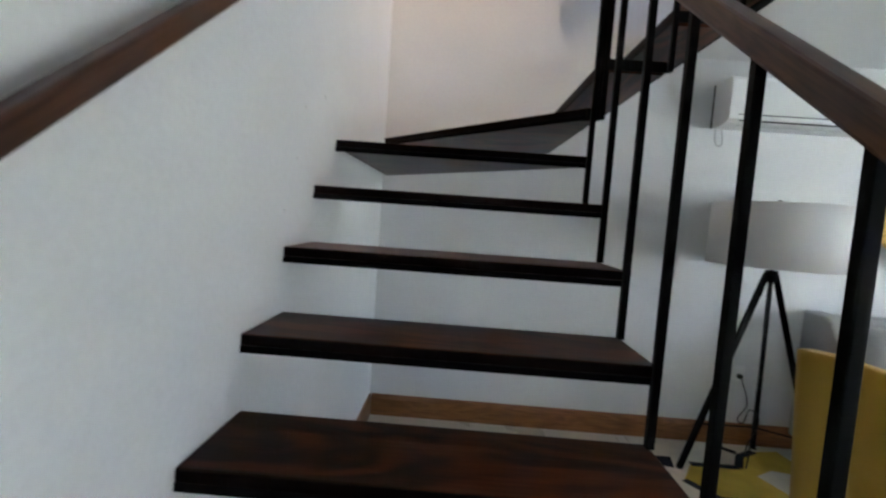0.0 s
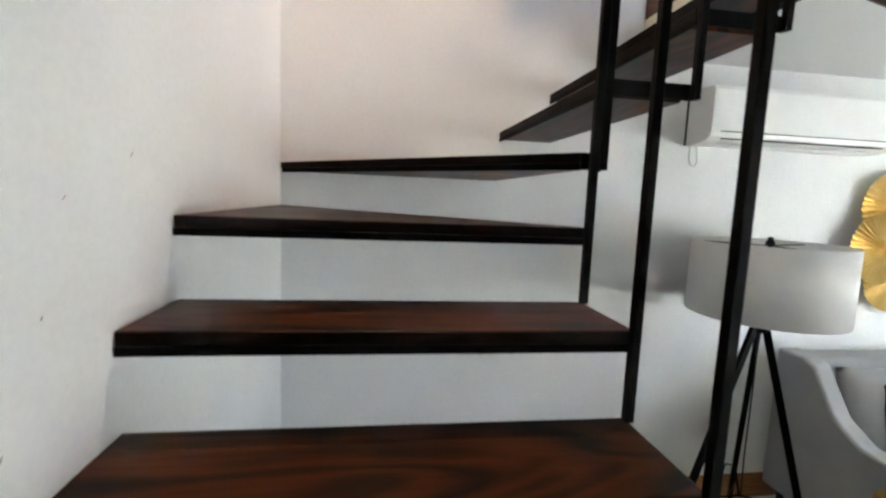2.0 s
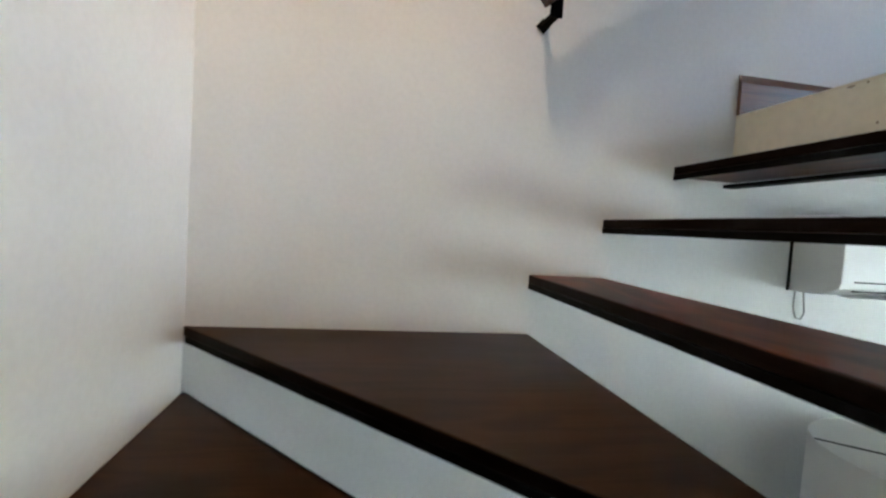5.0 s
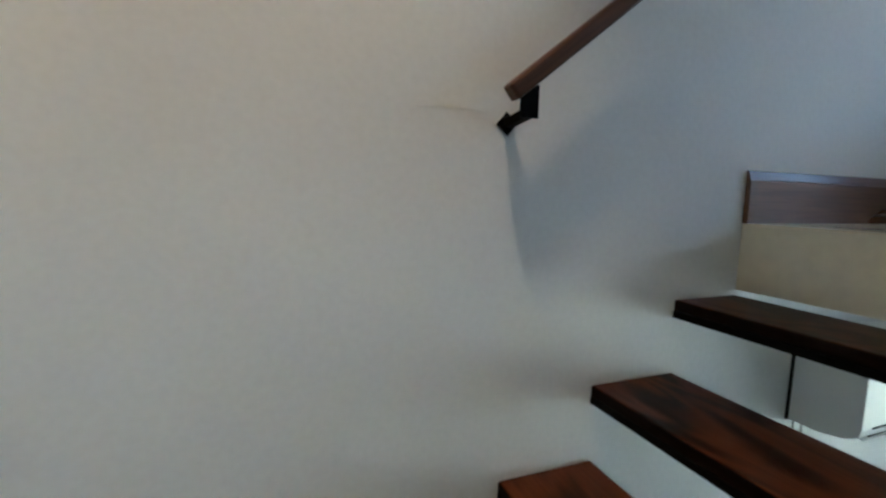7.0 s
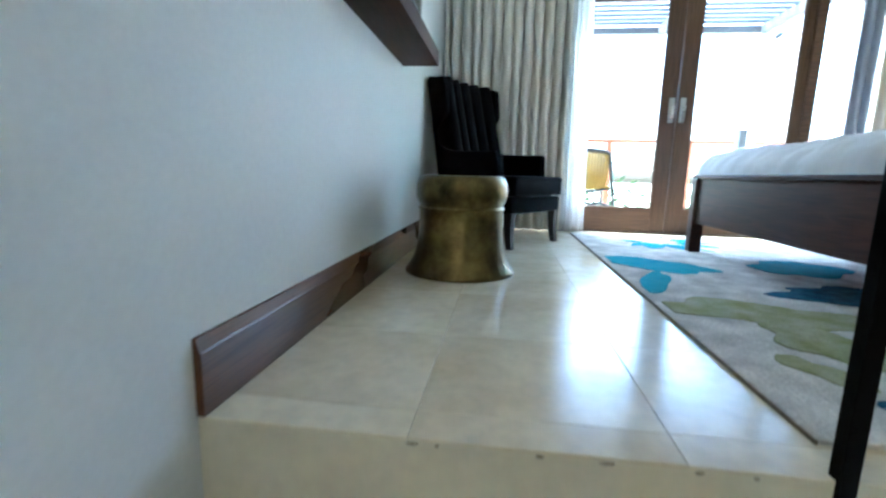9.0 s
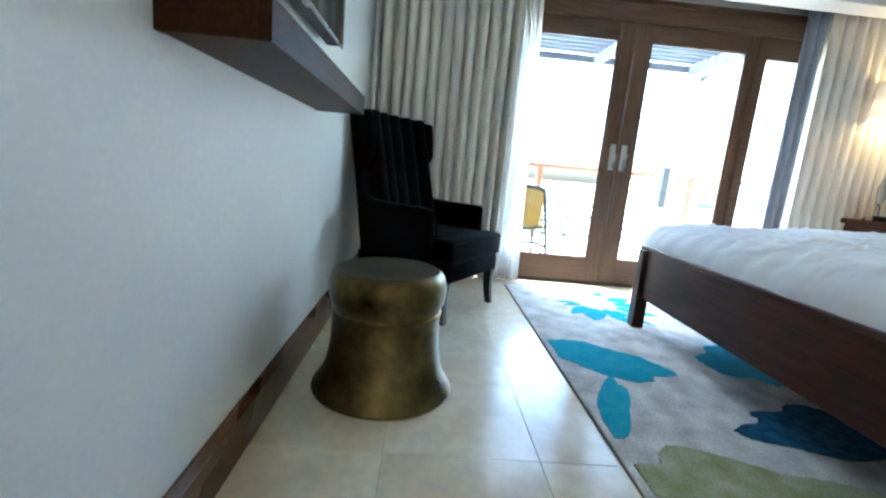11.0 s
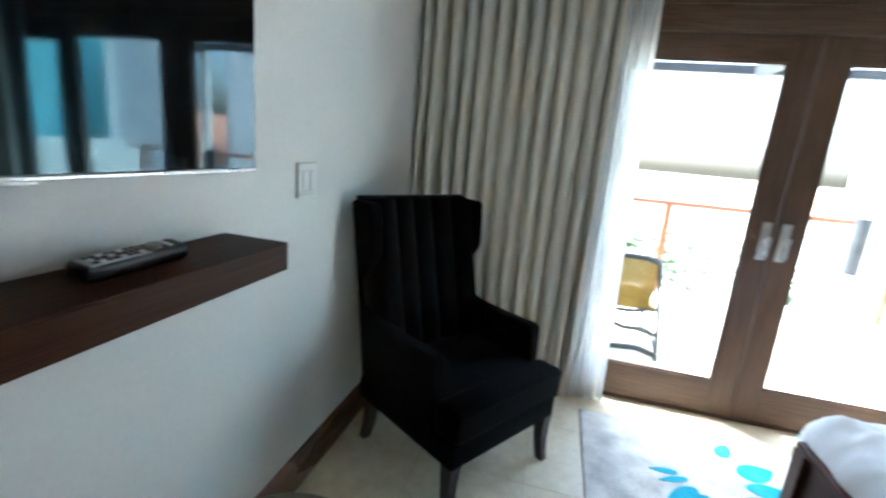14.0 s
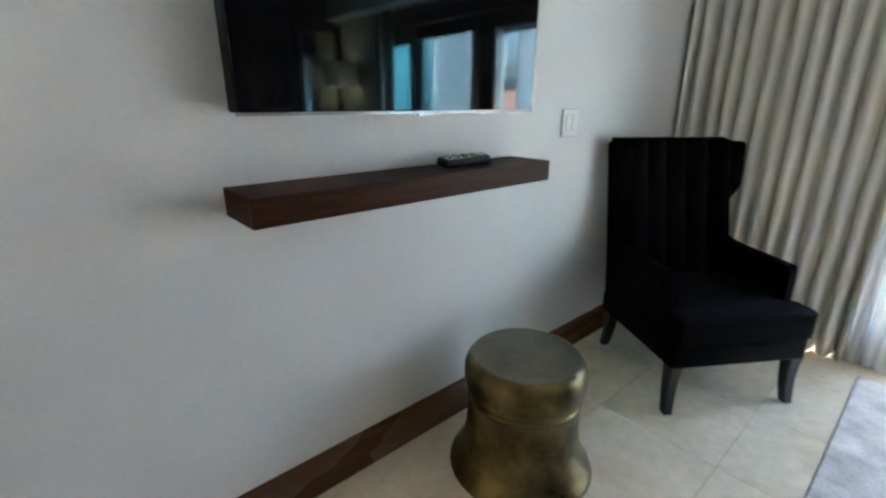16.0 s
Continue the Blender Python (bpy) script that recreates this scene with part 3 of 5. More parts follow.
def terrace_door(name, y0, y1, hinge_side):
    """A glazed leaf between y0 and y1 (y0 below y1) with stiles, rails, beads and glass."""
    d = thing(name, "brown timber terrace door leaf with one tall glass pane, shut", "door", kind="structure")
    x0, x1 = 5.298, 5.345
    z0, z1 = UF + 0.014, 4.8985
    gz0, gz1 = 3.075, 4.775
    st = 0.130
    ya, yb = y0 + (st if hinge_side < 0 else 0.125), y1 - 0.130
    if hinge_side < 0:
        ya = y0 + 0.075
    part("stile", box(x0, x1, y0 + 0.003, ya, z0, z1, 0.004), M_DOORW, d)
    part("stile", box(x0, x1, yb, y1 - 0.003, z0, z1, 0.004), M_DOORW, d)
    part("rail", box(x0 + 0.001, x1 - 0.001, ya, yb, gz1, z1, 0.003), M_DOORH, d)
    part("rail", box(x0 + 0.001, x1 - 0.001, ya, yb, z0, gz0, 0.003), M_DOORH, d)
    part("glazing_bead", join(
        box(x0 + 0.006, x0 + 0.018, ya, ya + 0.012, gz0, gz1, 0.003), box(x0 + 0.006, x0 + 0.018, yb - 0.012, yb, gz0, gz1, 0.003),
        box(x0 + 0.006, x0 + 0.018, ya + 0.012, yb - 0.012, gz0, gz0 + 0.012, 0.003),
        box(x0 + 0.006, x0 + 0.018, ya + 0.012, yb - 0.012, gz1 - 0.012, gz1, 0.003)), M_DOORW, d)
    g = part("pane", box(x0 + 0.020, x0 + 0.027, ya + 0.001, yb - 0.001, gz0 + 0.001, gz1 - 0.001), M_GLASS, d, "clear glass")
    g.visible_shadow = False
    hy = (y1 - 0.045) if hinge_side < 0 else (y0 + 0.045)
    h = part("handle", join(box(x0 - 0.006, x0, hy - 0.022, hy + 0.022, 3.80, 4.0, 0.003), box(x0 - 0.05, x0 - 0.006, hy - 0.008, hy + 0.008, 3.895, 3.912, 0.002)),
             M_CHROME, d, "satin nickel handle plate with a pull")
    part("lever", box(x0 - 0.058, x0 - 0.042, hy - 0.012, hy + 0.012, 3.82, 3.93, 0.005), M_CHROME, h)
    part("lock_cylinder", rod((x0 - 0.018, hy, 3.975), (x0 - 0.004, hy, 3.975), 0.014, 16), M_CHROME, h)
    return d


terrace_door("door_1", -1.962, -0.995, 1)
terrace_door("door_2", -2.925, -1.962, -1)


# ---- curtains ----
def curtain_sheet(name, y0, y1, z0, z1, x, folds, amp, material, parent, seed=0.0, lean=0.0, label="", thick=0.003):
    """A hanging cloth in uneven folds."""
    n, rows = folds * 16, 22
    verts, faces = [], []
    for j in range(rows + 1):
        v = j / rows
        for i in range(n + 1):
            u = i / n
            w = u + 0.20 / folds * noise.noise(Vector((u * folds * 0.7, seed, 0.0)))
            ph = 2 * math.pi * folds * w
            a = amp * (0.80 + 0.7 * abs(noise.noise(Vector((u * folds * 0.6, seed + 3, 0.3))))) * (0.82 + 0.3 * (1 - v))
            dx = -a * math.cos(ph) + 0.15 * a * math.cos(2 * ph) + 0.002 * noise.noise(Vector((u * 5, v * 0.6, seed)))
            dy = (y1 - y0) / folds * 0.10 * math.sin(ph) + lean * (1 - v) * u
            verts.append((x + dx, y0 + (y1 - y0) * u + dy, z0 + (z1 - z0) * v + (0.006 * noise.noise(Vector((u * 9, seed, 1))) if j == 0 else 0)))
    for j in range(rows):
        for i in range(n):
            a = j * (n + 1) + i
            faces.append((a, a + 1, a + n + 2, a + n + 1))
    me = bpy.data.meshes.new(name)
    me.from_pydata(verts, [], faces)
    me.materials.append(material)
    for f in me.polygons:
        f.use_smooth = True
    o = new(name, me)
    o.parent = parent
    s = o.modifiers.new("thickness", 'SOLIDIFY')
    s.thickness = thick
    if label:
        o["label"] = label
    return o


cl = thing("curtain", "full-length cream linen curtain drawn to the corner", "curtain")
curtain_sheet("drape", -0.03, -1.05, UF + 0.012, 5.32, 5.185, 12, 0.056, M_CURT, cl, 1.0)
curtain_sheet("sheer", -1.02, -1.20, UF + 0.010, 5.32, 5.195, 4, 0.024, M_SHEER, cl, 5.0, -0.06, "thin white sheer layer at the curtain's edge", 0.001)
cr = thing("curtain", "full-length linen curtain with a grey panel beside the bed", "curtain")
curtain_sheet("lining", -3.17, -3.33, UF + 0.012, 5.32, 5.20, 2, 0.03, M_CURTG, cr, 9.0, 0.02, "grey panel at the curtain's window edge")
curtain_sheet("drape", -3.34, -4.12, UF + 0.012, 5.32, 5.185, 9, 0.056, M_CURT, cr, 12.0)
tagged(link("curtain_track", box(5.19, 5.225, SY + 0.01, -0.02, 5.32, 5.345, 0.003), M_PLASTIC), "white curtain track behind the bulkhead", "curtain track")

# ---- bedroom things ----
# television
tv = thing("television", "wide flat black television on the white wall, switched off", "television")
part("case", box(2.57, 3.648, -0.092, -0.030, 4.136, 4.752, 0.006), M_TVB, tv)
part("screen", box(2.5715, 3.6465, -0.0965, -0.0922, 4.1375, 4.7505, 0.001), M_TVG, tv, "glossy black screen")
part("bottom_trim", box(2.568, 3.650, -0.0975, -0.086, 4.129, 4.1355, 0.001), M_TVM, tv, "thin silver strip along the lower edge")
part("sensor", box(3.10, 3.15, -0.094, -0.08, 4.121, 4.129, 0.002), M_TVM, tv)
part("wall_mount", box(2.9, 3.3, -0.030, 0.0, 4.30, 4.60, 0.002), M_STEEL, tv)
# floating shelf
shelf = thing("floating_shelf", "thick dark brown wooden shelf floating on the wall", "shelf", pose(3.095, -0.0965, 3.919))
part("top_board", box(-0.554, 0.554, -0.096, 0.096, 0.0325, 0.0365, 0.0012), M_SHELF, shelf)
part("front_board", box(-0.554, 0.554, -0.096, -0.072, -0.0365, 0.0325, 0.0008), M_SHELF, shelf)
for x0, x1 in ((-0.554, -0.530), (0.530, 0.554)):
    part("end_board", box(x0, x1, -0.072, 0.096, -0.0365, 0.0325, 0.0008), M_SHELF, shelf)
part("underside_board", box(-0.530, 0.530, -0.072, 0.096, -0.0345, -0.015, 0.0008), M_SHELF, shelf)


def remote_control():
    t = thing("remote_control", "black and silver remote control lying on the shelf", "remote control", pose(3.302, -0.086, 3.957, 9, 0, 3))
    bm = box(-0.112, 0.112, -0.028, 0.028, 0.0, 0.030, 0.010, 3)
    for v in bm.verts:
        v.co.z += 0.011 * (1 - (v.co.x / 0.112) ** 2) if v.co.z < 0.012 else 0.002 * (v.co.x / 0.112) ** 2
        v.co.y *= 1 - 0.14 * math.cos(v.co.x / 0.105 * 1.4)
    part("body", bm, M_DARKP, t, "", True)
    f = box(-0.104, 0.02, -0.021, 0.021, 0.0275, 0.0325, 0.002)
    part("face_plate", f, M_SILVER, t, "silver keypad plate")
    for i in range(8):
        for j in range(3):
            x = -0.088 + i * 0.0135
            part("button", box(x - 0.004, x + 0.004, -0.0125 + j * 0.0125 - 0.004, -0.0125 + j * 0.0125 + 0.004, 0.0325, 0.0350, 0.001),
                 (M_DARKP, M_PLASTIC, M_DARKP)[(i + j) % 3] if i != 6 else M_DARKP, t)
    part("button", lathe([(0, 0.026), (0.014, 0.026), (0.014, 0.0335), (0.008, 0.034), (0, 0.0335)], 20), M_SILVER, t).matrix_basis = pose(0.045, 0, 0.003)
    for j in range(3):
        part("button", box(0.070, 0.080, -0.015 + j * 0.012, -0.008 + j * 0.012, 0.028, 0.0345, 0.001), M_PLASTIC, t)
    return t


remote_control()
# switch
sw = thing("light_switch", "white double rocker light switch on the wall", "light switch")
# Grey rim behind the plate paints the shadow line round its edge
part("shadow_gap", box(3.9835, 4.1045, -0.003, 0, 4.0165, 4.1375, 0.001), M_SILVER, sw, "grey rim standing for the shadow round the plate")
part("plate", box(3.985, 4.103, -0.011, -0.003, 4.018, 4.136, 0.004), M_PLASTIC, sw)
for x in (4.021, 4.067):
    # Grey outline painted in for the shade around each rocker
    part("groove", box(x - 0.0178, x + 0.0178, -0.0115, -0.0105, 4.0427, 4.1113), M_SILVER, sw, "grey line standing for the shade round the rocker")
    part("rocker", box(x - 0.0165, x + 0.0165, -0.016, -0.0105, 4.044, 4.110, 0.002), M_PLASTIC, sw)


def drum_table():
    """A bell-mouthed bronze drum used as a side table."""
    t = thing("drum_table", "aged brass drum side table with flared foot", "side table", pose(3.358, -0.362, UF))
    h = 0.462
    prof = [(0.262, 0.0), (0.266, 0.006), (0.262, 0.016), (0.248, 0.035), (0.231, 0.062), (0.218, 0.098), (0.209, 0.140), (0.203, 0.19), (0.2005, 0.25),
            (0.2000, 0.300), (0.2040, 0.303), (0.2055, 0.308), (0.2040, 0.313), (0.1985, 0.316), (0.1985, 0.322), (0.203, 0.330), (0.2115, 0.347), (0.2165, 0.370),
            (0.2175, 0.395), (0.2145, 0.420), (0.2075, 0.440), (0.198, 0.452), (0.1885, 0.459)]
    bm = lathe(prof, 72)
    for v in bm.verts:
        d = 1 + 0.006 * noise.noise(v.co * 9) + 0.0025 * noise.noise(v.co * 40)
        v.co.x *= d
        v.co.y *= d
    part("body", bm, M_BRASS, t, "", True)
    part("top", lathe([(0.1885, 0.459), (0.184, 0.4615), (0.178, 0.4605), (0.10, 0.4598), (0, 0.4598)], 72), M_BRASSTOP, t, "dull greenish brass drumhead", True)
    return t


drum_table()


def rounded(bm, passes=1):
    for _ in range(passes):
        bmesh.ops.smooth_vert(bm, verts=bm.verts, factor=0.5, use_axis_x=True, use_axis_y=True, use_axis_z=True)
    return bm


def side_profile():
    """Outline of arm and wing, seen from the side: depth and height."""
    pts = [(0.155, 0.255), (0.160, 0.45), (0.165, 0.600), (0.176, 0.618), (0.25, 0.620), (0.42, 0.622), (0.54, 0.628), (0.595, 0.642)]
    c, r = (0.592, 0.742), 0.088
    for i in range(6):
        a = radians(-58 + i * 22)
        pts.append((c[0] + r * math.cos(a), c[1] + r * math.sin(a)))
    pts += [(0.600, 0.880), (0.590, 0.905), (0.600, 1.02), (0.612, 1.104), (0.626, 1.120), (0.745, 1.120), (0.762, 1.104), (0.680, 0.60), (0.620, 0.255)]
    return pts


def wing_chair():
    t = thing("wing_chair", "black velvet wing chair with channelled back and curved wooden legs", "armchair",
              pose(4.278, -0.819, UF, 0, 0, -33.2))
    hw = 0.325
    for s in (-1, 1):
        bm = prism(side_profile(), 0, 0.058, 0.012, 3)
        # own z becomes the chair's x
        m = Matrix(((0, 0, 1, (hw - 0.058) if s > 0 else -hw), (1, 0, 0, 0), (0, 1, 0, 0), (0, 0, 0, 1)))
        bmesh.ops.transform(bm, matrix=m, verts=bm.verts)
        for v in bm.verts:
            k = max(0.0, (v.co.z - 0.62)) / 0.5
            v.co.x += s * 0.012 * k
        o = part("side_panel", bm, M_VELVET, t, "velvet arm rising into the wing")
        part("piping", rod((s * (hw - 0.0585), 0.150, 0.46), (s * (hw - 0.0585), 0.156, 0.605), 0.004, 8), M_VELVET, o)
    # back with vertical channels
    bm = bmesh.new()
    nx, nz = 60, 18
    wb = hw - 0.050
    front, back = [], []
    for j in range(nz + 1):
        v = j / nz
        z = 0.42 + v * 0.715
        lean = 0.515 + 0.172 * v
        fr, bk = [], []
        for i in range(nx + 1):
            u = -1 + 2 * i / nx
            ch = abs(math.sin((u + 1) * 0.5 * math.pi * 5))
            d = 0.030 * ch ** 0.45
            curve = 0.05 * u * u
            fr.append(bm.verts.new((u * wb, lean - d - curve + 0.02, z - (0.02 * (1 - ch ** 0.5) if j == nz else 0))))
            bk.append(bm.verts.new((u * (hw - 0.01), lean + 0.074, z)))
        front.append(fr)
        back.append(bk)
    for g, flip in ((front, False), (back, True)):
        for j in range(nz):
            for i in range(nx):
                bm.faces.new((g[j][i], g[j][i + 1], g[j + 1][i + 1], g[j + 1][i]))
    for i in range(nx):
        bm.faces.new((front[nz][i], front[nz][i + 1], back[nz][i + 1], back[nz][i]))
        bm.faces.new((front[0][i], front[0][i + 1], back[0][i + 1], back[0][i]))
    for j in range(nz):
        for e in (0, nx):
            bm.faces.new((front[j][e], front[j + 1][e], back[j + 1][e], back[j][e]))
    part("backrest", bm, M_VELVET, t, "velvet back in vertical channels", True)
    # seat
    bm = box(-hw + 0.062, hw - 0.062, 0.12, 0.56, 0.335, 0.462, 0.025, 4)
    bm2 = box(-hw + 0.002, hw - 0.002, 0.015, 0.150, 0.340, 0.462, 0.022, 4)
    cush = join(bm, bm2)
    for v in cush.verts:
        v.co.z += 0.014 * math.cos(v.co.x / hw * 1.4) if v.co.z > 0.42 else 0
    cu = part("seat_cushion", cush, M_VELVET, t, "loose T-shaped seat cushion", True)
    part("piping", join(rod((-hw + 0.02, 0.016, 0.448), (hw - 0.02, 0.016, 0.448), 0.005, 8), rod((-hw + 0.02, 0.016, 0.345), (hw - 0.02, 0.016, 0.345), 0.005, 8)), M_VELVET, cu)
    part("seat_base", box(-hw + 0.004, hw - 0.004, 0.030, 0.655, 0.225, 0.332, 0.016, 3), M_VELVET, t, "", True)
    # legs
    for sx in (-1, 1):
        for fr in (True, False):
            bm = bmesh.new()
            rings = []
            for i in range(8):
                v = i / 7
                z = 0.235 * (1 - v)
                w = 0.030 - 0.011 * v ** 0.7
                if fr:
                    cx, cy = sx * (hw - 0.036 + 0.008 * v * v), 0.062 - 0.016 * v * v + 0.005 * math.sin(v * 3.1)
                else:
                    cx, cy = sx * (hw - 0.045), 0.605 + 0.045 * v * v
                rings.append([bm.verts.new((cx + a * w, cy + b * w, z)) for a, b in ((-1, -1), (1, -1), (1, 1), (-1, 1))])
            for a, b in zip(rings, rings[1:]):
                for i in range(4):
                    bm.faces.new((a[i], a[(i + 1) % 4], b[(i + 1) % 4], b[i]))
            bm.faces.new(rings[0])
            bm.faces.new(rings[-1])
            bmesh.ops.bevel(bm, geom=bm.edges[:], offset=0.003, segments=1, affect='EDGES', clamp_overlap=True)
            part("leg", bm, M_CLEG, t, "dark wooden leg", False)
    return t


wing_chair()


def bed():
    b = thing("bed", "dark wooden bed frame with a deep foot rail", "bed")
    bar_object("foot_rail", (2.34, -1.79, 3.20), (4.24, -1.79, 3.20), 0.035, 0.28, M_BED, b, 0.004)
    bar_object("rail_cap", (2.30, -1.79, 3.350), (4.29, -1.79, 3.350), 0.060, 0.022, M_BED, b, 0.004)
    for x in (2.34, 4.255):
        for y in (-1.79, -3.98):
            part("leg", box(x - 0.035, x + 0.035, y - 0.035, y + 0.035, UF + 0.013, 3.338, 0.005), M_BED, b)
    for x in (2.34, 4.255):
        bar_object("side_rail", (x, -1.83, 3.20), (x, -3.95, 3.20), 0.035, 0.26, M_BED, b, 0.004)
    bar_object("headboard", (2.3, -4.04, 3.55), (4.29, -4.04, 3.55), 0.05, 1.1, M_BED, b, 0.006, "tall dark wooden headboard")
    part("slats", box(2.36, 4.235, -3.95, -1.81, 3.20, 3.26, 0.002), M_BED, b)


bed()
tagged(link("mattress", box(2.38, 4.215, -4.0, -1.83, 3.262, 3.465, 0.05, 4), M_DUVET, None, "", True), "thick white mattress in the bed frame", "mattress")


def duvet():
    """A puffy quilt over the mattress, hanging past the foot, with soft creases."""
    nx, ny = 200, 220
    x0, x1, y0, y1 = 2.24, 4.345, -3.95, -1.782
    top, low = [], []
    for j in range(ny + 1):
        for i in range(nx + 1):
            u, v = i / nx, j / ny
            x, y = x0 + (x1 - x0) * u, y0 + (y1 - y0) * v
            e = min(u, 1 - u) * (x1 - x0)
            g = (1 - v) * (y1 - y0)
            k = min(1.0, min(e, g) / 0.22)
            round_ = math.sqrt(max(0.0, 1 - (1 - k) ** 2.0))
            P = Vector((x, y, 0))
            crease = 0.014 * noise.noise(Vector((x * 3.0 + y * 1.2, y * 2.0, 1.7))) + 0.015 * abs(noise.noise(Vector((x * 9.0 + 2.5 * noise.noise(P * 2.5), y * 3.4, 4.2)))) \
                + 0.011 * (1 - min(1, abs(noise.noise(Vector((x * 5 - y * 6.0, y * 5.0 + x * 2, 8.0)))) * 5)) * 0.8 \
                + 0.006 * (1 - min(1, abs(noise.noise(Vector((x * 11 + 3 * noise.noise(P * 3), y * 5.0 - x * 3, 3.0)))) * 6)) \
                + 0.005 * (1 - min(1, abs(noise.noise(Vector((x * 14 + y * 9, y * 17.0, 6.0)))) * 5)) \
                + 0.036 * (1 - k) * noise.noise(Vector((x * 12.0, y * 9.0, 2.0)))
            bulge = 0.075 * math.sin(math.pi * u) * math.sin(math.pi * min(1.0, v * 1.1))
            z = 3.348 + 0.168 * round_ + bulge * k + crease * (0.35 + 0.65 * k)
            top.append((x, y + 0.018 * (1 - k) * noise.noise(Vector((x * 7.0, 2.0, 5.0))), z))
            low.append((x, y, 3.342 if k < 1 else 3.47))
    n = len(top)
    f = []
    for j in range(ny):
        for i in range(nx):
            a = j * (nx + 1) + i
            f.append((a, a + 1, a + nx + 2, a + nx + 1))
            f.append((n + a, n + a + nx + 1, n + a + nx + 2, n + a + 1))
    rim = [i for i in range(nx + 1)] + [j * (nx + 1) + nx for j in range(1, ny + 1)] + [ny * (nx + 1) + i for i in range(nx - 1, -1, -1)] + [j * (nx + 1) for j in range(ny - 1, 0, -1)]
    for a, b in zip(rim, rim[1:] + rim[:1]):
        f.append((a, a + n, b + n, b))
    me = bpy.data.meshes.new("duvet")
    me.from_pydata(top + low, [], f)
    me.materials.append(M_DUVET)
    for q in me.polygons:
        q.use_smooth = True
    return tagged(new("duvet", me), "rumpled white duvet spread over the bed", "duvet")


duvet()
for x in (2.83, 3.77):
    p = link("pillow", pillow_mesh(0.75, 0.5, 0.2, 0.5, 0.02, 18, x), M_DUVET, None, "", True)
    p.matrix_world = pose(x, -3.72, 3.80, 28, 0, 0)
    tagged(p, "plump white pillow against the headboard", "pillow", "pillows on the bed")


# rug with a pattern in coloured pile
rug_rng = random.Random(4)


def blob(cx, cy, rx, ry, turn_deg=0.0, lobe=0.15, seed=0.0, n=150):
    out, top_edge = [], -1.165
    ct, st_ = math.cos(radians(turn_deg)), math.sin(radians(turn_deg))
    for i in range(n):
        a = 2 * math.pi * i / n
        k = 1 + lobe * noise.noise(Vector((math.cos(a) * 1.3 + seed, math.sin(a) * 1.3, seed * 2))) * 2
        k += 0.05 * noise.noise(Vector((math.cos(a) * 5.0, math.sin(a) * 5.0, seed))) + 0.022 * rug_rng.uniform(-1, 1)
        x, y = rx * k * math.cos(a), ry * k * math.sin(a)
        out.append((cx + ct * x - st_ * y, min(cy + st_ * x + ct * y, top_edge)))
    return out


def petal(cx, cy, ang, r0, r1, w):
    a = radians(ang)
    d, s = Vector((math.cos(a), math.sin(a))), Vector((-math.sin(a), math.cos(a)))
    pts = []
    for i in range(21):
        t = i / 20
        pts.append((t, w * math.sin(math.pi * min(1, t ** 0.75)) ** 0.8))
    o = Vector((cx, cy))
    out = [o + d * (r0 + (r1 - r0) * t) + s * k for t, k in pts] + [o + d * (r0 + (r1 - r0) * t) - s * k for t, k in reversed(pts[1:-1])]
    return [tuple(p) for p in out]


rug = thing("bedroom_rug", "cream pile rug with turquoise, navy and green blooms, under the bed", "rug")
part("rug_field", box(2.03, 5.05, -3.75, -1.137, UF, UF + 0.012, 0.004), M_RUG, rug)
part("binding", join(box(2.03, 5.052, -1.1385, -1.1335, UF, UF + 0.009, 0.001), box(5.049, 5.054, -3.75, -1.1385, UF, UF + 0.009, 0.001)), M_BIND, rug, "grey-brown stitched edge")
HZ = UF + 0.0145
for n_, (c, m) in enumerate(((blob(3.72, -1.38, 0.165, 0.31, -25, 0.16, 1.0), M_RUGT), (blob(3.28, -1.255, 0.26, 0.060, -23, 0.2, 2.0), M_RUGT),
             (blob(3.16, -2.08, 0.17, 0.35, -8, 0.3, 3.0), M_RUGN), (blob(3.80, -2.16, 0.20, 0.26, 24, 0.3, 4.0), M_RUGT),
             (blob(2.84, -1.50, 0.155, 0.32, -10, 0.28, 5.0), M_RUGG), (blob(2.57, -1.49, 0.17, 0.11, 10, 0.3, 6.0), M_RUGG),
             (blob(2.36, -1.34, 0.10, 0.045, 20, 0.3, 8.0), M_RUGG), (blob(2.15, -1.50, 0.08, 0.16, 0, 0.3, 7.0), M_RUGN))):
    part("bloom", prism(c, UF + 0.008, HZ + 0.0004 * n_, 0), m, rug)
for ang, r0, r1, w in ((-28, 0.22, 0.36, 0.040), (-62, 0.17, 0.37, 0.062), (95, 0.13, 0.26, 0.019), (112, 0.10, 0.25, 0.019), (140, 0.12, 0.37, 0.046), (162, 0.13, 0.40, 0.074),
                       (193, 0.13, 0.41, 0.052), (211, 0.17, 0.48, 0.030), (240, 0.15, 0.42, 0.055), (270, 0.15, 0.40, 0.050)):
    part("petal", prism(petal(4.68, -1.69, ang, r0, r1, w), UF + 0.008, HZ + ang * 1e-6), M_RUGT, rug)

wp = thing("wall_panelling", "dark stained wooden panelling behind the bed", "panelling", kind="structure")
for i in range(6):
    part("panel", box(1.965 + i * 0.515, 2.475 + i * 0.515, SY + 0.001, SY + 0.023, UF + 0.002, TOP - 0.004, 0.003), M_PANEL, wp)

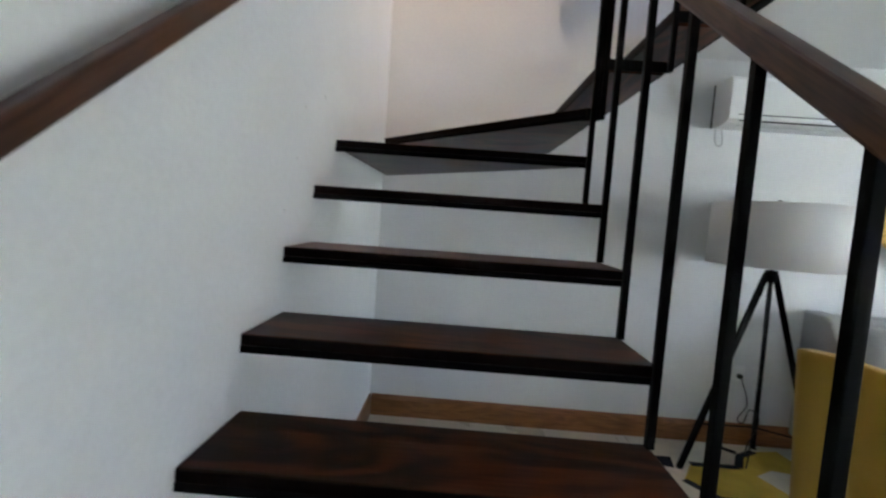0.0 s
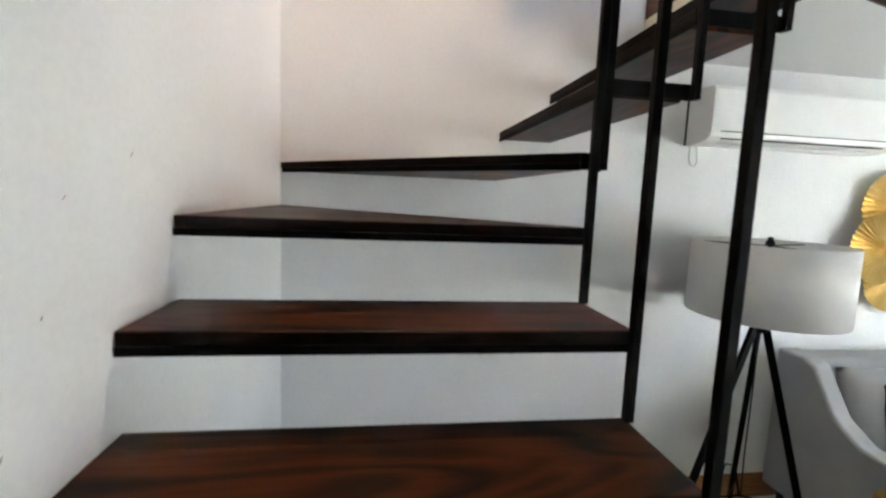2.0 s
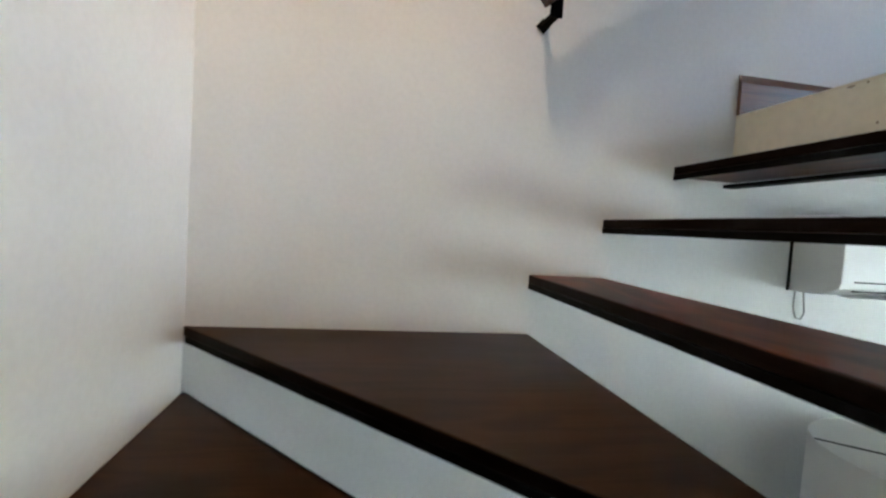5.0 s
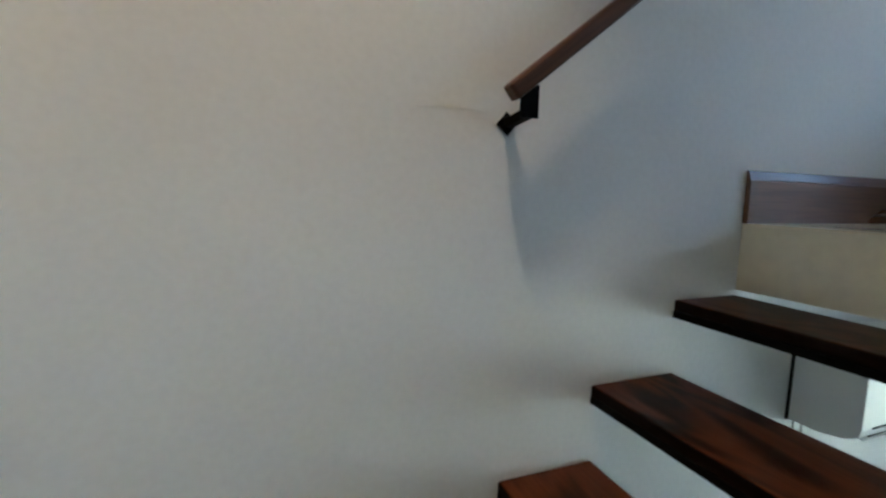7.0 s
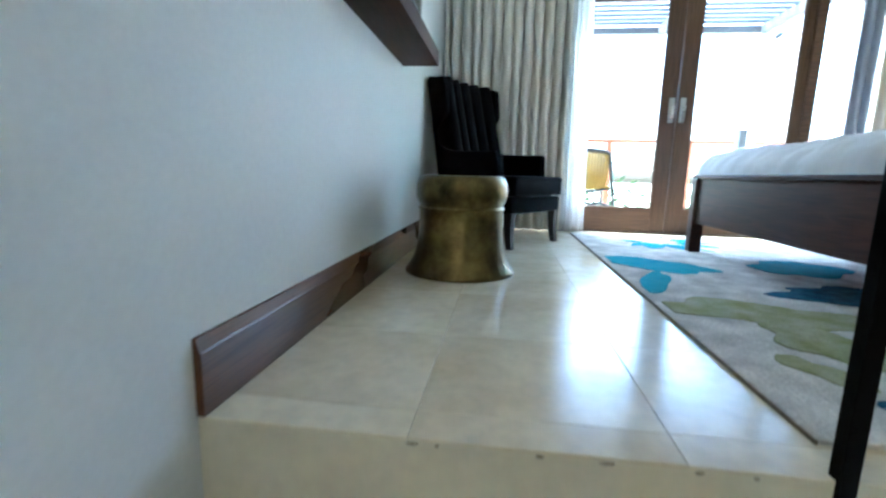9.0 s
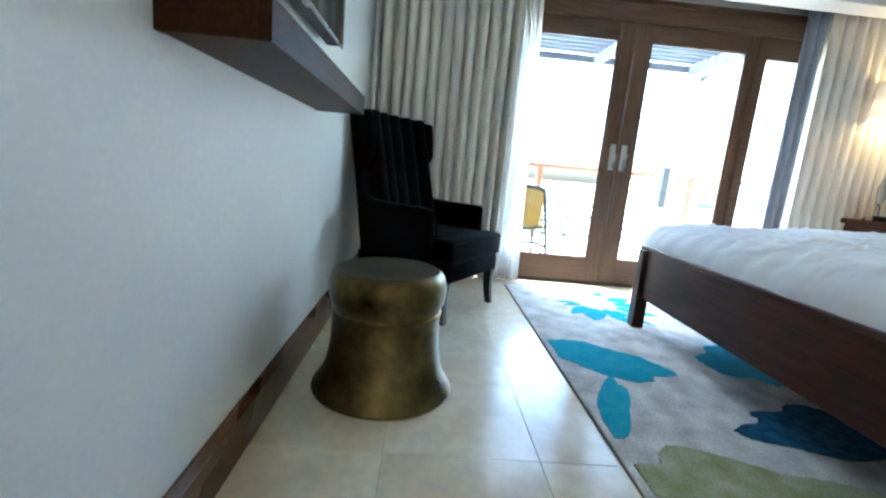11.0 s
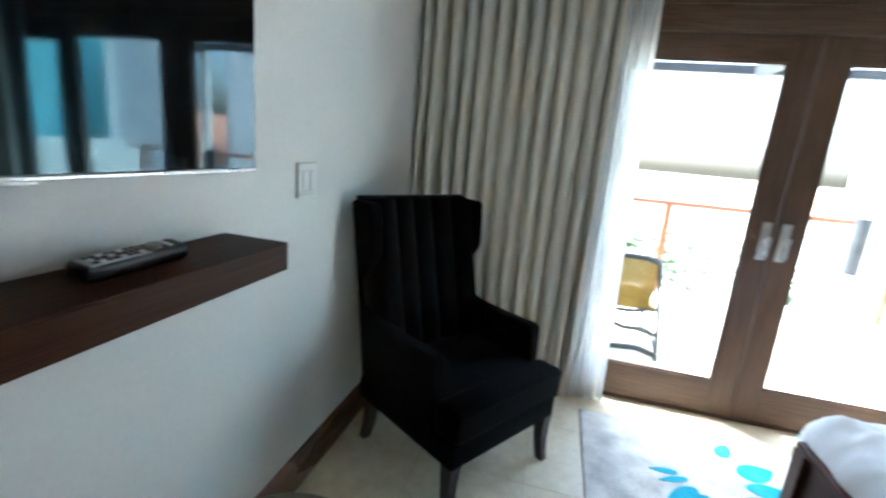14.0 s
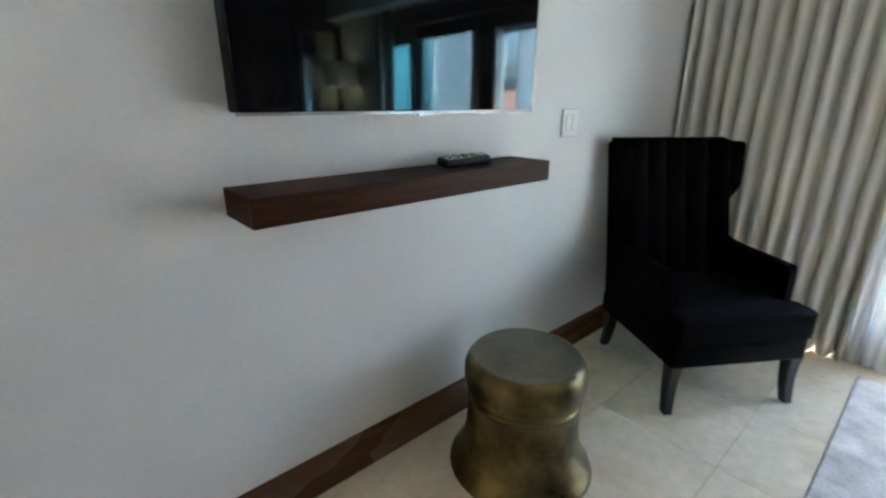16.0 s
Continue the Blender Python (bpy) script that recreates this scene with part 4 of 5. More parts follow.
# bedside: table, lamp, phone and mirror
ns = thing("nightstand", "dark wooden bedside table by the curtain", "nightstand")
part("top", box(4.62, 5.1, -4.13, -3.72, 3.56, 3.60, 0.004), M_BED, ns)
part("body", box(4.64, 5.08, -4.12, -3.74, 2.98, 3.56, 0.003), M_BED, ns)
part("drawer", box(4.66, 5.06, -3.74, -3.722, 3.34, 3.54, 0.003), M_BED, ns)
for x in (4.67, 5.05):
    for y in (-3.77, -4.09):
        part("leg", box(x - 0.02, x + 0.02, y - 0.02, y + 0.02, UF, 2.98, 0.003), M_BED, ns)
tl = thing("table_lamp", "bedside lamp with a white drum shade, lit", "lamp", pose(4.97, -3.86, 3.60))
part("base", lathe([(0, 0), (0.075, 0), (0.075, 0.018), (0.03, 0.03), (0.016, 0.05), (0.014, 0.12), (0.028, 0.17), (0.03, 0.24), (0.014, 0.30), (0.008, 0.34), (0.008, 0.70), (0, 0.70)], 32), M_CHROME, tl, "silver turned base", True)
part("shade", lathe([(0.165, 0.735), (0.185, 0.735), (0.165, 1.0), (0.163, 1.0), (0.183, 0.737), (0.165, 0.735)][1:5], 48), M_SHADE, tl, "white cloth shade", True)
ph = thing("telephone", "black bedside telephone on the table", "telephone", pose(4.80, -3.80, 3.60))
part("body", box(-0.08, 0.08, -0.06, 0.06, 0, 0.04, 0.008), M_DARKP, ph)
part("handset", box(-0.085, -0.04, -0.075, 0.075, 0.04, 0.065, 0.01), M_DARKP, ph)
mr_ = thing("wall_mirror", "tall mirror in a dark wooden frame above the bedside table", "mirror")
part("frame", join(box(4.55, 4.62, SY + 0.025, SY + 0.06, 3.65, 5.0, 0.004), box(5.04, 5.11, SY + 0.025, SY + 0.06, 3.65, 5.0, 0.004),
                   box(4.62, 5.04, SY + 0.025, SY + 0.06, 3.65, 3.72, 0.004), box(4.62, 5.04, SY + 0.025, SY + 0.06, 4.93, 5.0, 0.004)), M_BED, mr_)
part("mirror_glass", box(4.62, 5.04, SY + 0.03, SY + 0.04, 3.72, 4.93), M_MIRROR, mr_)

# recessed ceiling light over the stair
cl_ = thing("ceiling_light", "small recessed warm ceiling light over the stair", "ceiling light", pose(0.62, -0.5, TOP))
part("ring", lathe([(0.045, -0.002), (0.07, -0.002), (0.068, -0.010), (0.05, -0.012), (0.045, -0.002)], 32), M_PLASTIC, cl_)
part("lens", lathe([(0, -0.003), (0.045, -0.003)], 32), glow("warm_lens", (1.0, 0.72, 0.42), 6), cl_, "warm lit lens")

# ---- living room below ----
M_CHIP = mat("chipped_plaster", (0.46, 0.40, 0.29), 0.9, 0, 0.2, 60, 200, 0.2)
M_SCUFF = mat("scuff_grime", (0.47, 0.46, 0.44), 0.9, 0, 0.2, 30, 200, 0.1)
ac = thing("air_conditioner", "white split air conditioner high on the wall", "air conditioner")
acp = [(0.0, 2.20), (-0.10, 2.20), (-0.165, 2.213), (-0.198, 2.232), (-0.205, 2.255), (-0.205, 2.475), (-0.195, 2.495), (-0.17, 2.50), (0.0, 2.50)]
bm = prism([(a, b) for a, b in acp], 0, 1.17, 0.004)
bmesh.ops.transform(bm, matrix=Matrix(((0, 0, 1, 2.235), (1, 0, 0, 0), (0, 1, 0, 0), (0, 0, 0, 1))), verts=bm.verts)
part("body", bm, M_PLASTIC, ac)
# Dark strip stands for the gap's shadow at the casing's left end
part("back_plate", box(2.228, 2.2345, -0.010, -0.001, 2.20, 2.49, 0.001), M_TVB, ac, "dark strip for the shade in the gap behind the casing")
part("front_line", box(2.29, 3.36, -0.2075, -0.203, 2.256, 2.261), M_TVB, ac, "dark seam under the front panel")
fl = part("louvre", box(2.33, 3.3, -0.04, 0.04, -0.003, 0.003, 0.002), M_PLASTIC, ac, "white air louvre")
fl.matrix_basis = pose(0, -0.135, 2.2045, 10, 0, 0) @ Matrix.Translation((0, 0, -0.004))
part("outlet_slot", box(2.31, 3.32, -0.192, -0.172, 2.2205, 2.2265), M_TVB, ac).matrix_basis = Matrix.Identity(4)

part("cable", join(*[rod(a, b, 0.003, 6) for a, b in zip(((2.26, -0.012, 2.21), (2.262, -0.010, 2.13), (2.275, -0.012, 2.09), (2.30, -0.012, 2.085), (2.315, -0.012, 2.11)), ((2.262, -0.010, 2.13), (2.275, -0.012, 2.09), (2.30, -0.012, 2.085), (2.315, -0.012, 2.11), (2.30, -0.012, 2.20)))]), M_SOFA, ac, "thin grey cable looping below the casing")


def pleated_disc(cx, cz, y, r, seed):
    t = link("wall_disc", bmesh.new(), M_GOLD)
    n, rings = 76, 7
    verts = [(0, -0.045, 0)]
    for j in range(1, rings + 1):
        q = j / rings
        for i in range(n):
            a = 2 * math.pi * i / n
            d = (0.0075 * q if i % 2 else -0.0075 * q) - 0.045 * (1 - q) ** 2
            verts.append((r * q * math.cos(a), d, r * q * math.sin(a)))
    faces = [(0, 1 + i, 1 + (i + 1) % n) for i in range(n)]
    for j in range(rings - 1):
        for i in range(n):
            a, b = 1 + j * n + i, 1 + j * n + (i + 1) % n
            faces.append((a, b, b + n, a + n))
    me = t.data
    me.from_pydata(verts, [], faces)
    s = t.modifiers.new("thickness", 'SOLIDIFY')
    s.thickness = 0.004
    t.matrix_world = pose(cx, y, cz, 0, seed, 0)
    return tagged(t, "pleated golden metal disc hung on the wall", "wall decoration", "golden discs on the wall")


pleated_disc(3.565, 1.645, -0.075, 0.222, 5)
pleated_disc(3.645, 1.895, -0.045, 0.222, 20)
pleated_disc(3.72, 1.455, -0.045, 0.212, 40)
pleated_disc(3.90, 1.74, -0.03, 0.20, 60)
pleated_disc(3.95, 2.05, -0.045, 0.17, 10)


def floor_lamp():
    t = thing("floor_lamp", "black tripod floor lamp with a wide white drum shade", "lamp", pose(2.486, -0.391, 0))
    part("shade", lathe([(0.352, 1.318), (0.356, 1.314), (0.353, 1.686), (0.349, 1.686), (0.352, 1.318)], 64), M_SHADE, t, "white cloth drum shade", True)
    for a in (20, 140, 260):
        part("shade_arm", rod((0, 0, 1.672), (0.35 * math.cos(radians(a)), 0.35 * math.sin(radians(a)), 1.672), 0.003, 8), M_STEEL, t)
    part("stem", rod((0, 0, 1.26), (0, 0, 1.68), 0.009, 12), M_STEEL, t)
    part("finial", lathe([(0, 1.675), (0.02, 1.675), (0.022, 1.690), (0.012, 1.70), (0.014, 1.712), (0, 1.718)], 20), M_STEEL, t)
    part("hub", lathe([(0, 1.22), (0.035, 1.22), (0.04, 1.25), (0.032, 1.29), (0, 1.29)], 20), M_STEEL, t)
    for fx, fy in ((-0.43, -0.02), (0.285, -0.19), (0.25, 0.325)):
        g = part("leg", bar((fx * 0.06, fy * 0.06, 1.27), (fx, fy, 0.012), 0.026, 0.034, 0.003), M_STEEL, t)
        part("foot", lathe([(0, 0), (0.02, 0), (0.02, 0.014), (0, 0.016)], 14), M_DARKP, g).matrix_basis = pose(fx, fy, 0)
        part("stretcher", rod((0, 0, 0.30), (fx * 0.76, fy * 0.76, 0.30), 0.006, 8), M_STEEL, t)
    return t


floor_lamp()
ol = thing("wall_outlet", "white double wall socket with a plug in it", "socket")
part("plate", box(2.575, 2.655, -0.006, 0, 0.46, 0.575, 0.002), M_PLASTIC, ol)
part("plug", box(2.60, 2.63, -0.035, -0.006, 0.485, 0.515, 0.004), M_DARKP, ol)
cv = bpy.data.curves.new("lamp_cord", 'CURVE')
cv.dimensions, cv.bevel_depth = '3D', 0.004
sp = cv.splines.new('BEZIER')
pts = [(2.615, -0.035, 0.50), (2.64, -0.09, 0.33), (2.60, -0.10, 0.20), (2.66, -0.12, 0.30), (2.62, -0.16, 0.02), (2.5, -0.36, 0.015), (2.488, -0.391, 0.60), (2.487, -0.391, 1.25)]
sp.bezier_points.add(len(pts) - 1)
for b, c in zip(sp.bezier_points, pts):
    b.co, b.handle_left_type, b.handle_right_type = c, 'AUTO', 'AUTO'
cord = new("lamp_cord", cv)
cv.materials.append(M_DARKP)
tagged(cord, "black tangled lamp cord hanging from the socket", "cable")


def sofa():
    t = thing("sofa", "light grey upholstered sofa with swept arms against the wall", "sofa")
    x0, x1 = 2.98, 5.30
    part("base", box(x0 + 0.10, x1 - 0.10, -0.92, -0.06, 0.12, 0.32, 0.02, 3), M_SOFA, t, "", True)
    part("back", box(x0 + 0.03, x1 - 0.03, -0.24, -0.03, 0.30, 1.0, 0.05, 4), M_SOFA, t, "", True)
    for s, xa in ((1, x0), (-1, x1)):
        out = [(-0.03, 0.12), (-0.03, 1.01), (-0.20, 1.01), (-0.27, 0.98), (-0.33, 0.88), (-0.42, 0.74), (-0.56, 0.655), (-0.80, 0.63), (-0.93, 0.61), (-0.95, 0.58), (-0.95, 0.12)]
        bm = prism(out, 0, 0.12, 0.02, 3)
        bmesh.ops.transform(bm, matrix=Matrix(((0, 0, 1, xa if s > 0 else xa - 0.12), (1, 0, 0, 0), (0, 1, 0, 0), (0, 0, 0, 1))), verts=bm.verts)
        part("arm", bm, M_SOFA, t, "swept sofa arm")
    w = (x1 - x0 - 0.26) / 2
    for i in range(2):
        a = x0 + 0.13 + i * w
        bm = box(a + 0.004, a + w - 0.004, -0.95, -0.24, 0.32, 0.47, 0.04, 4)
        part("seat_cushion", bm, M_SOFA, t, "", True)
    for i in range(2):
        a = x0 + 0.13 + i * w
        bm = pillow_mesh(w - 0.01, 0.5, 0.2, 0.4, 0.015, 16, i * 3.0)
        o = part("back_cushion", bm, M_SOFA, t, "", True)
        o.matrix_basis = pose(a + w / 2, -0.33, 0.73, 78, 0, 0)
    for x in (x0 + 0.08, x1 - 0.08):
        for y in (-0.10, -0.88):
            part("leg", rod((x, y, 0.008), (x, y, 0.13), 0.018, 12, 0.026), M_CLEG, t)
    return t


sofa()
k1 = link("cushion", pillow_mesh(0.42, 0.42, 0.15, 0.5, 0.022, 26, 2.0), M_KNIT, None, "", True)
k1.matrix_world = pose(3.50, -0.47, 0.72, 68, 0, -10)
tagged(k1, "charcoal grey knitted cushion on the sofa", "cushion")
k2 = thing("cushion", "cream cushion with black and mustard stripes on the sofa", "cushion", pose(4.32, -0.50, 0.69, 66, 0, 14))
part("cover", pillow_mesh(0.44, 0.44, 0.16, 0.5, 0.012, 20, 7.0), M_CREAM, k2, "", True)
for i, m in enumerate((M_LRUGN, M_YELLOW, M_LRUGN, M_LRUGY, M_LRUGN)):
    bm = pillow_mesh(0.44, 0.44, 0.163, 0.5, 0.012, 40, 7.0)
    q = -0.15 + i * 0.07
    bmesh.ops.delete(bm, geom=[v for v in bm.verts if abs(v.co.y - q) > 0.014 or abs(v.co.x) > 0.19], context='VERTS')
    part("stripe", bm, m, k2)


def yellow_chair():
    """An upholstered tub chair; its own y points to its front."""
    t = thing("yellow_armchair", "mustard yellow upholstered armchair seen from behind", "armchair", pose(1.90, -1.715, 0.008, 0, 0, -90))
    w = 0.37
    n, rows = 36, 10
    bm = bmesh.new()
    outer, inner = [], []
    for j in range(rows + 1):
        v = j / rows
        ro, ri = [], []
        for i in range(n + 1):
            u = -1 + 2 * i / n
            fx = w * (1 if u > 0 else -1) * min(1.0, abs(u) * 2.2)
            fx = w * math.tanh(u * 2.6) / math.tanh(2.6)
            dep = 0.62 * max(0.0, abs(u) - 0.42) / 0.58 + 0.02 * u * u
            h = 1.065 - 0.42 * max(0.0, abs(u) - 0.52) ** 1.2 / 0.48 ** 1.2 * 0.9 + 0.012 * math.cos(u * 6)
            z = 0.20 + v * (h - 0.20)
            lean = -0.0 + 0.06 * (1 - v)
            ro.append(bm.verts.new((fx * (1 + 0.02 * v), dep + lean, z)))
            ri.append(bm.verts.new((fx * 0.78, dep * 0.94 + lean + 0.09, z - 0.004)))
        outer.append(ro)
        inner.append(ri)
    for g in (outer, inner):
        for j in range(rows):
            for i in range(n):
                bm.faces.new((g[j][i], g[j][i + 1], g[j + 1][i + 1], g[j + 1][i]))
    for i in range(n):
        bm.faces.new((outer[rows][i], outer[rows][i + 1], inner[rows][i + 1], inner[rows][i]))
        bm.faces.new((outer[0][i], outer[0][i + 1], inner[0][i + 1], inner[0][i]))
    for j in range(rows):
        for e in (0, n):
            bm.faces.new((outer[j][e], outer[j + 1][e], inner[j + 1][e], inner[j][e]))
    part("shell", bm, M_YELLOW, t, "curved upholstered back and arms", True)
    part("seat_base", box(-w * 0.92, w * 0.92, 0.07, 0.68, 0.17, 0.30, 0.02, 3), M_YELLOW, t, "", True)
    part("seat_cushion", box(-w * 0.78, w * 0.78, 0.10, 0.70, 0.30, 0.44, 0.04, 4), M_YELLOW, t, "", True)
    for x in (-0.29, 0.29):
        for y in (0.12, 0.60):
            part("leg", rod((x * 1.08, y, 0.0), (x, y, 0.18), 0.014, 12, 0.024), M_CLEG, t)
    return t


yellow_chair()
lr = thing("living_room_rug", "cream rug with navy lines and yellow shapes under the sofa", "rug")
part("rug_field", box(1.85, 5.95, -3.0, -0.028, 0, 0.008, 0.002), M_LRUG, lr)
rng = random.Random(4)
for i in range(16):
    cx, cy = 2.1 + (i % 8) * 0.52, -0.62 - (i // 8) * 0.75 - 0.2 * (i % 2)
    if i < 2:
        continue
    hexa = [(cx + 0.22 * math.cos(radians(60 * q + 12)), cy + 0.25 * math.sin(radians(60 * q + 12))) for q in range(6)]
    if i % 2 == 0 or i == 5:
        part("patch", prism([(cx + (a - cx) * 0.93, cy + (b - cy) * 0.93) for a, b in hexa], 0.006, 0.0095), M_LRUGY, lr)
    for q in range(rng.randint(3, 5)):
        a, b = hexa[q], hexa[(q + 1) % 6]
        part("line", bar((*a, 0.0085), (*b, 0.0085), 0.034, 0.005, 0.0), M_LRUGN, lr)
YP = [(2.02, -0.55), (2.14, -0.723), (2.33, -0.729), (2.51, -0.84), (2.74, -0.78), (2.90, -0.30), (2.88, -0.09), (2.70, -0.12), (2.56, -0.20), (2.46, -0.352), (2.153, -0.358)]
part("patch", prism(YP, 0.006, 0.0095), M_LRUGY, lr)
part("patch", prism([(2.52, -0.44), (2.60, -0.66), (2.74, -0.60), (2.84, -0.40), (2.66, -0.36)], 0.006, 0.0100), M_LRUG, lr)
for a, b in (*zip(YP[:4], YP[1:5]), *zip(YP[7:], YP[8:]), ((2.425, -0.035), (2.56, -0.16))):
    part("line", bar((*a, 0.0088), (*b, 0.0088), 0.050, 0.005, 0.0), M_LRUGN, lr)
part("patch", prism([(1.90, -0.80), (2.04, -0.897), (1.965, -0.983), (1.87, -0.95)], 0.006, 0.0098), M_LRUGN, lr)
part("patch", prism([(1.86, -0.285), (2.06, -0.285), (2.02, -0.42), (1.93, -0.40)], 0.006, 0.0098), M_LRUGN, lr)

# sliding glass of the living room
for nm, pts in (("window_1", [(LX + 0.08, LX + 0.13, -4.9, -0.7)]),):
    w_ = thing(nm, "tall sliding garden glass in brown timber frames", "window", kind="structure")
    ys = [-4.9, -3.85, -2.8, -1.75, -0.7]
    for a, b in zip(ys, ys[1:]):
        part("frame", join(box(LX + 0.06, LX + 0.12, a, a + 0.07, -0.006, 2.35, 0.003), box(LX + 0.06, LX + 0.12, b - 0.07, b, -0.006, 2.35, 0.003),
                           box(LX + 0.06, LX + 0.12, a + 0.07, b - 0.07, -0.006, 0.10, 0.003), box(LX + 0.06, LX + 0.12, a + 0.07, b - 0.07, 2.25, 2.35, 0.003)), M_DOORW, w_)
        g = part("pane", box(LX + 0.085, LX + 0.092, a + 0.07, b - 0.07, 0.10, 2.25), M_GLASS, w_, "clear glass")
        g.visible_shadow = False

# ---- terrace and garden ----
TZ = 2.84
structure("terrace_floor", box(DX + 0.18, 8.25, -5.6, 1.5, TZ - 0.18, TZ), M_STONE, "pale stone terrace floor in the sun", "terrace")
rt = thing("terrace_railing", "orange-brown timber railing at the terrace edge", "railing", kind="structure")
part("top_rail", box(7.97, 8.05, -5.5, 1.4, 3.83, 3.88, 0.006), M_ORANGE, rt)
for i in range(7):
    y = 1.2 - i * 1.08
    part("post", box(7.98, 8.04, y - 0.035, y + 0.035, TZ, 3.83, 0.004), M_ORANGE, rt)
for z in (3.05, 3.25, 3.45, 3.65):
    part("wire", rod((8.01, -5.5, z), (8.01, 1.4, z), 0.005, 6), M_CHROME, rt)
pg = thing("pergola", "weathered grey timber pergola with level slats over the terrace", "pergola")
bar_object("beam", (7.27, -3.56, 5.105), (7.27, 1.4, 5.105), 0.07, 0.075, M_PERG, pg, 0.004)
for y in (1.1, -0.05, -1.2, -2.35, -3.50):
    bar_object("rafter", (DX + 0.19, y, 5.09), (7.23, y, 5.09), 0.06, 0.11, M_PERG, pg, 0.004)
for i in range(12):
    x = DX + 0.27 + i * 0.144
    bar_object("slat", (x, -3.53, 5.162), (x, 1.4, 5.162), 0.05, 0.03, M_PERG, pg, 0.003)
part("post", box(7.23, 7.31, -3.54, -3.46, TZ, 5.06, 0.004), M_WHITEW, pg, "white painted post")
sp = thing("spot_lamp", "small grey outdoor spot lamp on the pergola post", "lamp", pose(7.23, -3.56, 4.99))
part("arm", rod((0, 0.02, 0.03), (-0.03, -0.09, 0.05), 0.008, 8), M_PERG, sp)
part("head", lathe([(0, -0.05), (0.028, -0.05), (0.034, 0.03), (0.02, 0.05), (0, 0.05)], 16), M_PERG, sp, "", True).matrix_basis = pose(-0.03, -0.10, 0.03, 50, 0, 20)
wl = thing("wall_lantern", "slim grey wall lantern on the pergola post", "lantern")
part("body", box(7.20, 7.30, -3.458, -3.372, 3.45, 3.93, 0.006), M_LANT, wl)
part("cap", box(7.19, 7.31, -3.458, -3.364, 3.93, 3.95, 0.003), M_LANT, wl)
# neighbour's wall
nb = thing("neighbour_house", "turquoise rendered house with a terracotta tiled roof", "house")
part("tower_wall", box(6.2, 9.0, -12.0, -6.4, 3.3, 6.3), M_TEAL, nb)
part("lower_wall", box(6.2, 16.0, -12.0, -6.35, -0.15, 3.3), M_WHITEW, nb, "white lower storey")
part("upper_wall", box(9.0, 16.0, -12.0, -6.4, 3.3, 3.5), M_TEAL, nb)
roof = part("roof", prism([(-6.1, 3.46), (-6.1, 3.52), (-9.0, 4.55), (-12.0, 3.52), (-12.0, 3.46)], 0, 7.0), M_TERRA, nb, "terracotta tiled roof")
roof.matrix_basis = Matrix(((0, 0, 1, 9.0), (1, 0, 0, 0), (0, 1, 0, 0), (0, 0, 0, 1)))
for i in range(31):
    part("roof_tile_course", rod((9.15 + i * 0.22, -6.08, 3.535), (9.15 + i * 0.22, -8.95, 4.555), 0.05, 8), M_TERRA, roof)
cp = thing("garden_canopy", "white timber canopy frame with long white drapes", "canopy")
for x in (8.12, 12.36):
    part("post", box(x - 0.05, x + 0.05, -6.0, -5.9, -0.12, 6.1, 0.006), M_WHITEW, cp)
part("beam", box(8.04, 12.44, -6.0, -5.9, 6.1, 6.2, 0.006), M_WHITEW, cp)
for x0, x1 in ((8.20, 9.70), (10.60, 12.28)):
    n, vs, fs = 90, [], []
    for i in range(n + 1):
        y = -5.95 - 0.045 * math.cos(i / n * 2 * math.pi * 9) + 0.03 * noise.noise(Vector((i * 0.2, x0, 0)))
        vs += [(x0 + (x1 - x0) * i / n, y, 3.0), (x0 + (x1 - x0) * i / n, y, 6.1)]
        if i:
            fs.append((2 * i - 2, 2 * i, 2 * i + 1, 2 * i - 1))
    me = bpy.data.meshes.new("drape")
    me.from_pydata(vs, [], fs)
    me.materials.append(M_DRAPE)
    o = new("drape", me)
    o.parent = cp
    o["label"] = "white outdoor drape"
    o.modifiers.new("thickness", 'SOLIDIFY').thickness = 0.004
sc = thing("terrace_side_wall", "low white rendered wall closing the terrace", "wall", kind="structure")
part("wall", box(DX + 0.18, 8.25, -5.75, -5.6, TZ, 3.9, 0.01), M_WHITEW, sc)


def arc_rod(pts, r, seg=8):
    return join(*[rod(a, b, r, seg) for a, b in zip(pts, pts[1:])])


